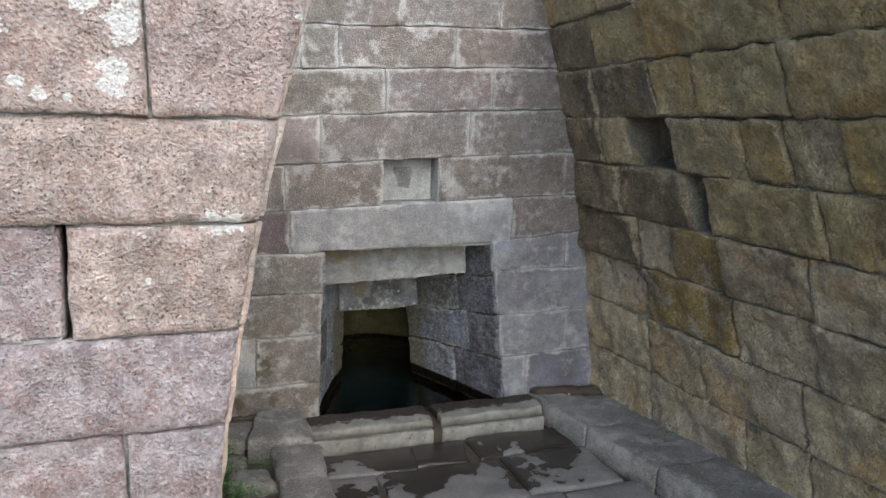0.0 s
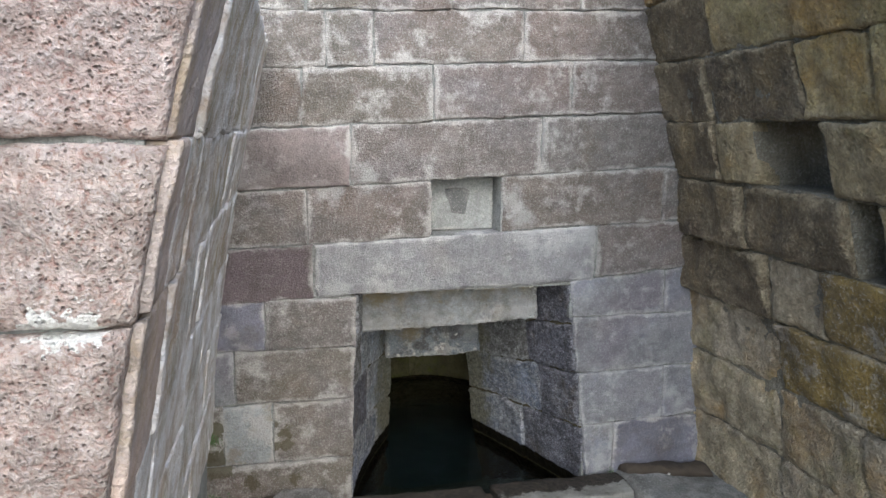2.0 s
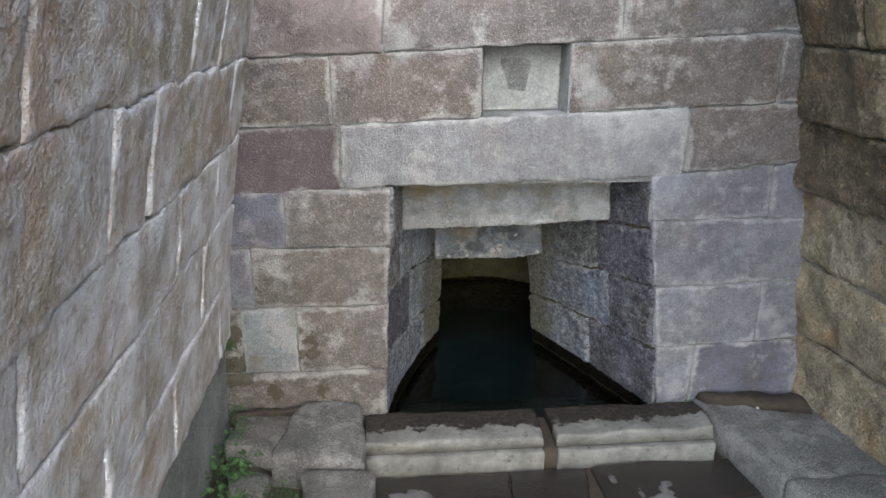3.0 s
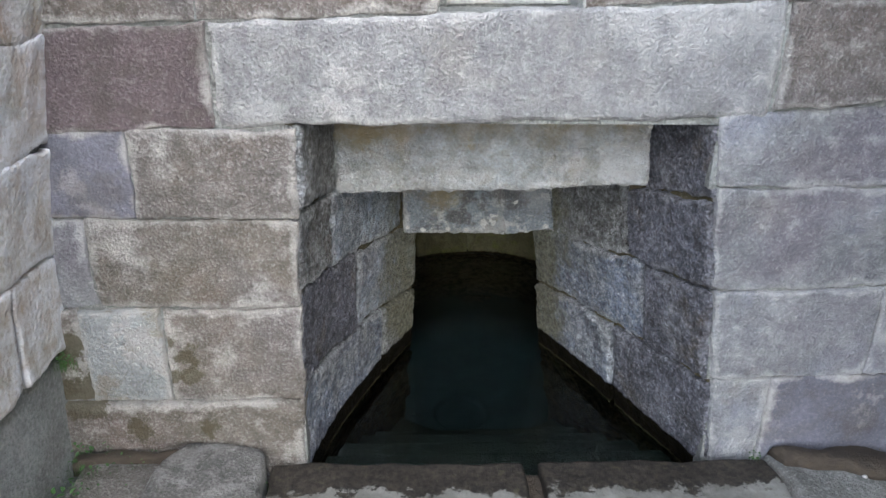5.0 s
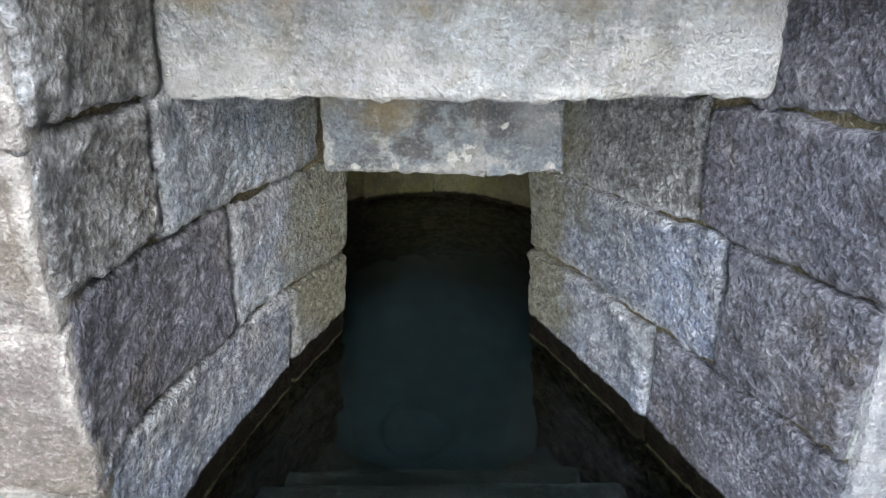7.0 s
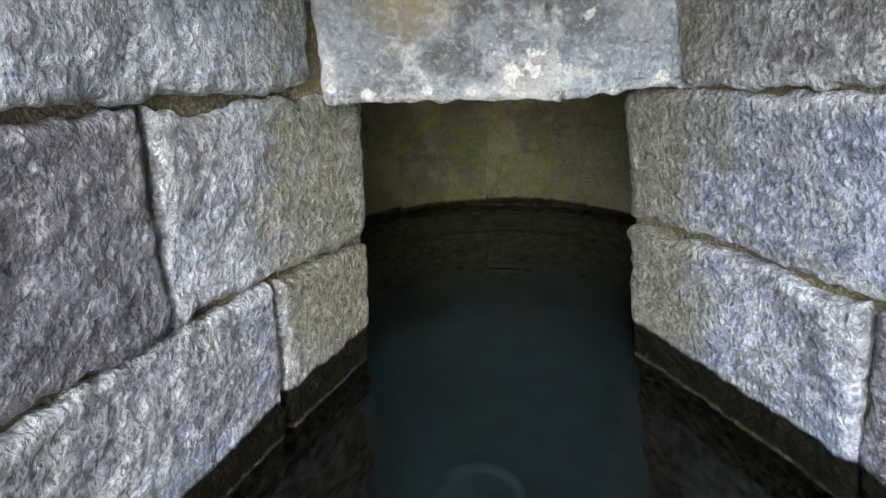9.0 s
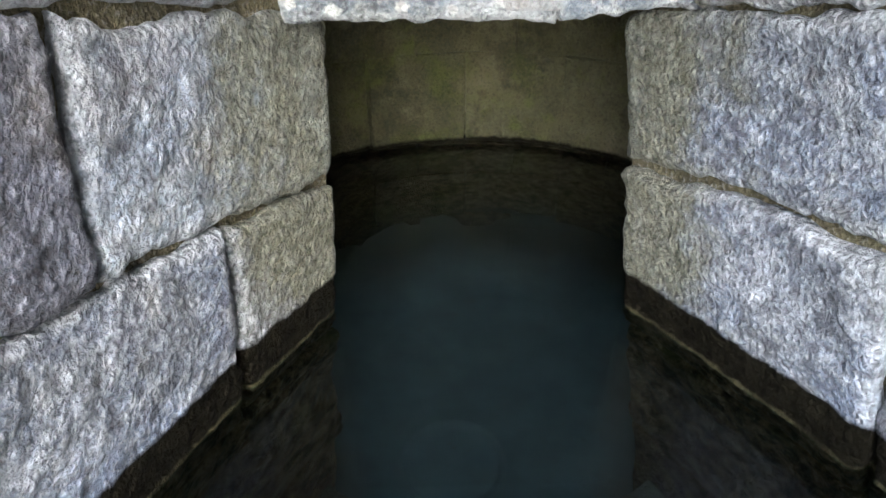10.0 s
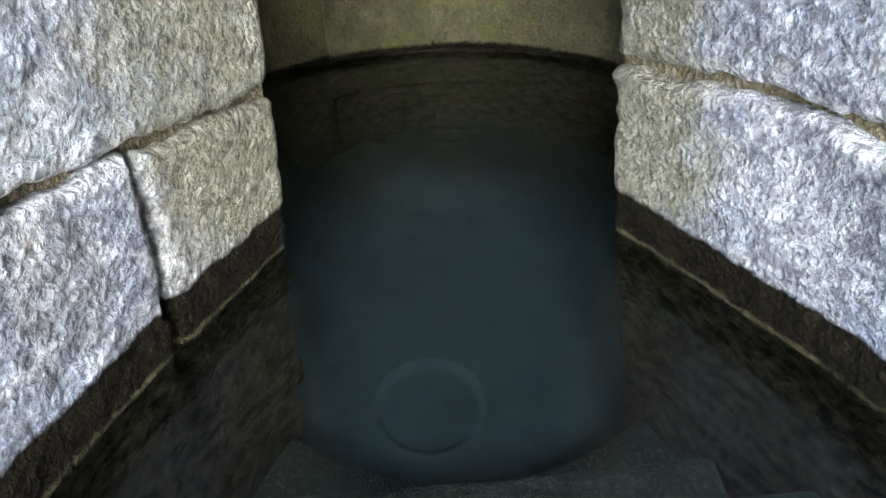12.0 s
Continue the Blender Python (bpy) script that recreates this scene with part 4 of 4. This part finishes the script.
# ---- plain outer walls and roof that close the well house ----
def build_shell():
    for name, surf, us, vs in (("wall_back", lambda u, v, h: (u, 5.3 + h, v), [-0.5, 2.8], [-0.4, 2.3]), ("wall_side_left", lambda u, v, h: (-0.5 - h, u, v), [3.5, 5.4], [-0.4, 2.3]), ("wall_side_right", lambda u, v, h: (2.7 + h, u, v), [3.5, 5.4], [-0.4, 2.3])):
        tagged(sheet(name, surf, grid(us[0], us[1], 0.3), grid(vs[0], vs[1], 0.3), MORTAR_DARK, thick=0.12), "plain outer stone wall of the well house", "wall", kind="structure")
    tagged(sheet("roof", lambda u, v, h: (u, v, 2.42 + h), grid(-0.6, 2.8, 0.3), grid(3.56, 5.4, 0.3), MORTAR_DARK, thick=0.12), "plain stone covering of the well house", "roof", kind="structure")


build_shell()


# ---- threshold, bench and loose stones ----
def build_threshold():
    t = holder("stone_threshold", "low limed stone kerb with a drain groove, damp behind", "threshold", "structure")
    for a, b in ((0.52, 1.145), (1.19, 1.77)):
        block(t, lambda u, v, h: (u, v, -0.03 + h), ((a, 3.262), (b, 3.262), (b, 3.445), (a, 3.445)), THRESHOLD, "kerb_stone", cell=0.02, depth=0.042, proud=0.0, rough=0.007, radius=0.01, gap=0.0, wobble=0.012)
        block(t, lambda u, v, h: (u, v, -0.076 + h), ((a, 3.243), (b, 3.243), (b, 3.45), (a, 3.45)), THRESHOLD, "kerb_base", cell=0.025, depth=0.15, proud=0.0, rough=0.006, radius=0.01, gap=0.0, wobble=0.008)
    block(t, lambda u, v, h: (u, v, -0.065 + h), ((1.14, 3.25), (1.195, 3.25), (1.195, 3.45), (1.14, 3.45)), DAMP, "drain_groove", cell=0.03, depth=0.15, proud=0.0, rough=0.006, radius=0.01, gap=0.0)


def build_bench():
    b = tagged(new("stone_bench"), "low worn grey stone bench along the side wall", "bench", kind="structure")
    for y0, y1, lift, mat in ((2.96, 3.475, 0.0, BENCH), (2.47, 2.96, 0.0, BENCH), (1.75, 2.47, 0.018, BENCH), (1.1, 1.75, 0.0, BENCH)):
        f = lambda y: 1.77 + 0.15 * (3.52 - y)
        block(b, lambda u, v, h, lift=lift: (u, v, -0.02 + lift + h), ((f(y0), y0), (2.4, y0), (2.4, y1), (f(y1), y1)), mat, "bench_slab", cell=0.03, depth=0.19, proud=0.0, rough=0.012, radius=0.022, gap=0.006, wobble=0.012)


def loose_slab(label, corners, z, thick, material, tilt=0.0):
    ob = block(None, lambda u, v, h: (u, v, z + h + tilt * (v - corners[0][1])), corners, material, "stone_slab", label, cell=0.03, depth=thick, proud=0.0, rough=0.012, radius=0.03, gap=0.0, wobble=0.03)
    return tagged(ob, label, "stone")


build_threshold()
build_bench()
loose_slab("broad worn brown-grey slab against the facade", ((0.22, 3.13), (0.53, 3.1), (0.5, 3.468), (0.3, 3.468)), 0.035, 0.24, SLAB)
loose_slab("rough grey block edging the vestibule floor", ((0.3, 2.58), (0.53, 2.56), (0.55, 3.09), (0.34, 3.12)), 0.005, 0.22, SLAB)
loose_slab("dark broken stone in the facade corner", ((0.06, 3.24), (0.2, 3.22), (0.28, 3.46), (0.06, 3.46)), -0.005, 0.2, SLAB)
loose_slab("small flat stone among weeds", ((0.12, 2.86), (0.31, 2.83), (0.29, 3.0), (0.13, 3.03)), -0.03, 0.16, SLAB)
loose_slab("small grey stone half sunk in soil", ((0.1, 3.07), (0.2, 3.05), (0.21, 3.17), (0.09, 3.19)), -0.045, 0.14, SLAB)
loose_slab("weathered grey block beside the side wall", ((0.08, 2.3), (0.5, 2.28), (0.5, 2.54), (0.08, 2.72)), -0.03, 0.18, SLAB)
loose_slab("worn block at the vestibule edge", ((0.1, 1.85), (0.48, 1.83), (0.5, 2.25), (0.1, 2.26)), -0.04, 0.16, SLAB)
bed = block(None, lambda u, v, h: (u, v, -0.09 + h), ((0.0, 1.8), (0.5, 1.8), (0.5, 3.47), (0.0, 3.47)), DAMP, "soil_bed", cell=0.06, depth=0.12, rough=0.03)
tagged(bed, "damp dark soil between the loose stones", "soil", kind="structure")


def weed(x, y, z, size, count, spread, label):
    """A low weed: short stems with pairs of small rounded leaves."""
    w = holder("weed", label, "plant")
    w.location = (x, y, z)
    size, count = size * 0.62, int(count * 2.2)
    for _ in range(count):
        px, py = rnd.gauss(0, spread), rnd.gauss(0, spread)
        g, tilt, s = rnd.uniform(0, math.tau), rnd.uniform(0.1, 0.9), size * rnd.uniform(0.6, 1.3)
        hgt = rnd.uniform(0.3, 4.0) * size
        m = Matrix.Translation((px, py, hgt)) @ Euler((0, 0, g)).to_matrix().to_4x4() @ Euler((tilt, 0, 0)).to_matrix().to_4x4()
        pts = [(0, 0, 0), (0.3, 0.25, 0.06), (0.38, 0.6, 0.08), (0.2, 0.9, 0.02), (0, 1, -0.05), (-0.2, 0.9, 0.02), (-0.38, 0.6, 0.08), (-0.3, 0.25, 0.06), (0, 0.5, -0.02)]
        verts = [m @ (Vector(p) * s) for p in pts] + [Vector((px, py, -0.01)), Vector((px + 0.0015, py, -0.01))]
        faces = [(k, k + 1, 8) for k in range(7)] + [(7, 0, 8), (0, 9, 10)]
        me = bpy.data.meshes.new("leaf")
        me.from_pydata([tuple(v) for v in verts], [], faces)
        me.materials.append(LEAF)
        leaf = new("leaf", me)
        leaf.parent = w


weed(0.1, 3.0, -0.07, 0.03, 44, 0.04, "small green weed at the foot of the side wall")
weed(0.1, 2.85, -0.07, 0.03, 40, 0.045, "small green weed at the foot of the side wall")
weed(0.25, 3.05, -0.06, 0.013, 20, 0.035, "tiny creeping weed between loose stones")
weed(0.06, 3.445, 0.27, 0.012, 16, 0.012, "tiny green weed in the wall corner")
weed(0.08, 3.43, 0.0, 0.016, 18, 0.025, "small green weed in the facade corner")
weed(0.2, 3.45, 0.0, 0.01, 10, 0.03, "tiny weed at the facade foot")
weed(0.06, 3.3, -0.02, 0.018, 20, 0.025, "small green weed at the foot of the side wall")
weed(0.1, 3.15, -0.05, 0.03, 48, 0.04, "small green weed at the foot of the side wall")
weed(0.1, 3.36, 0.0, 0.014, 14, 0.03, "small green weed in the facade corner")
weed(0.18, 2.78, -0.06, 0.027, 34, 0.05, "small green weed between loose stones")
weed(0.32, 3.0, -0.03, 0.014, 14, 0.04, "tiny green weed between loose stones")
weed(2.21, 2.75, -0.01, 0.016, 14, 0.03, "tiny green weed where bench meets wall")
weed(1.74, 3.44, -0.03, 0.012, 6, 0.01, "tiny clover beside the kerb stone")
weed(0.535, 3.42, -0.06, 0.01, 8, 0.015, "tiny green weed beside the threshold")


def pebble(x, y, z, r):
    verts, faces = [], []
    n = 8
    for j, (k, h) in enumerate(((1.0, 0.0), (0.95, 0.5), (0.5, 0.9))):
        verts += [(x + r * k * math.cos(i * math.tau / n) * (1 + 0.25 * math.sin(i * 2.3 + j)), y + r * k * math.sin(i * math.tau / n), z + r * h) for i in range(n)]
    for j in range(2):
        faces += [(n * j + i, n * j + (i + 1) % n, n * j + n + (i + 1) % n, n * j + n + i) for i in range(n)]
    faces += [tuple(range(2 * n, 3 * n)), tuple(range(n - 1, -1, -1))]
    tagged(mesh_ob("pebble", verts, faces, PEBBLE), "small white pebble lying on the stone bench", "pebble", "pebbles on the bench")


pebble(2.1, 3.4, -0.016, 0.012)
pebble(1.98, 3.36, -0.016, 0.006)


def soil_patch(label, corners, z, thick):
    ob = block(None, lambda u, v, h: (u, v, z + h), corners, DAMP, "soil_patch", label, cell=0.015, depth=thick, proud=0.004, rough=0.016, radius=0.025, gap=0.0, wobble=0.03)
    return tagged(ob, label, "soil")


soil_patch("dark damp soil washed up on the bench corner", ((1.8, 3.41), (2.18, 3.33), (2.2, 3.472), (1.79, 3.472)), -0.012, 0.02)
soil_patch("dark damp soil at the facade foot", ((0.04, 3.42), (0.34, 3.445), (0.34, 3.472), (0.04, 3.472)), 0.02, 0.05)


def crumbs(label, x0, x1, y0, y1, z, count, material):
    """Loose grit lying on the damp soil."""
    verts, faces = [], []
    for _ in range(count):
        x, y, r = rnd.uniform(x0, x1), rnd.uniform(y0, y1), rnd.uniform(0.0008, 0.0024)
        k = len(verts)
        turn = rnd.uniform(0, 6.28)
        verts += [(x + r * math.cos(turn + g) * 1.4, y + r * math.sin(turn + g), z - 0.003) for g in (0, 1.57, 3.14, 4.71)]
        verts += [(x + 0.5 * r * math.cos(turn + g), y + 0.5 * r * math.sin(turn + g), z + r) for g in (0.4, 2.5, 4.6)]
        faces += [(k, k + 1, k + 4), (k + 1, k + 5, k + 4), (k + 1, k + 2, k + 5), (k + 2, k + 3, k + 5), (k + 3, k + 6, k + 5), (k + 3, k, k + 6), (k, k + 4, k + 6), (k + 4, k + 5, k + 6)]
    tagged(mesh_ob("grit", verts, faces, material, smooth=False), label, "grit", kind="stuff")


crumbs("pale grit scattered on the damp kerb", 0.55, 1.13, 3.34, 3.44, -0.03, 34, GRIT)
crumbs("pale grit scattered on the damp kerb", 1.2, 1.75, 3.34, 3.44, -0.03, 30, GRIT)
crumbs("pale grit on the soil of the bench corner", 1.85, 2.15, 3.36, 3.46, -0.004, 16, GRIT)
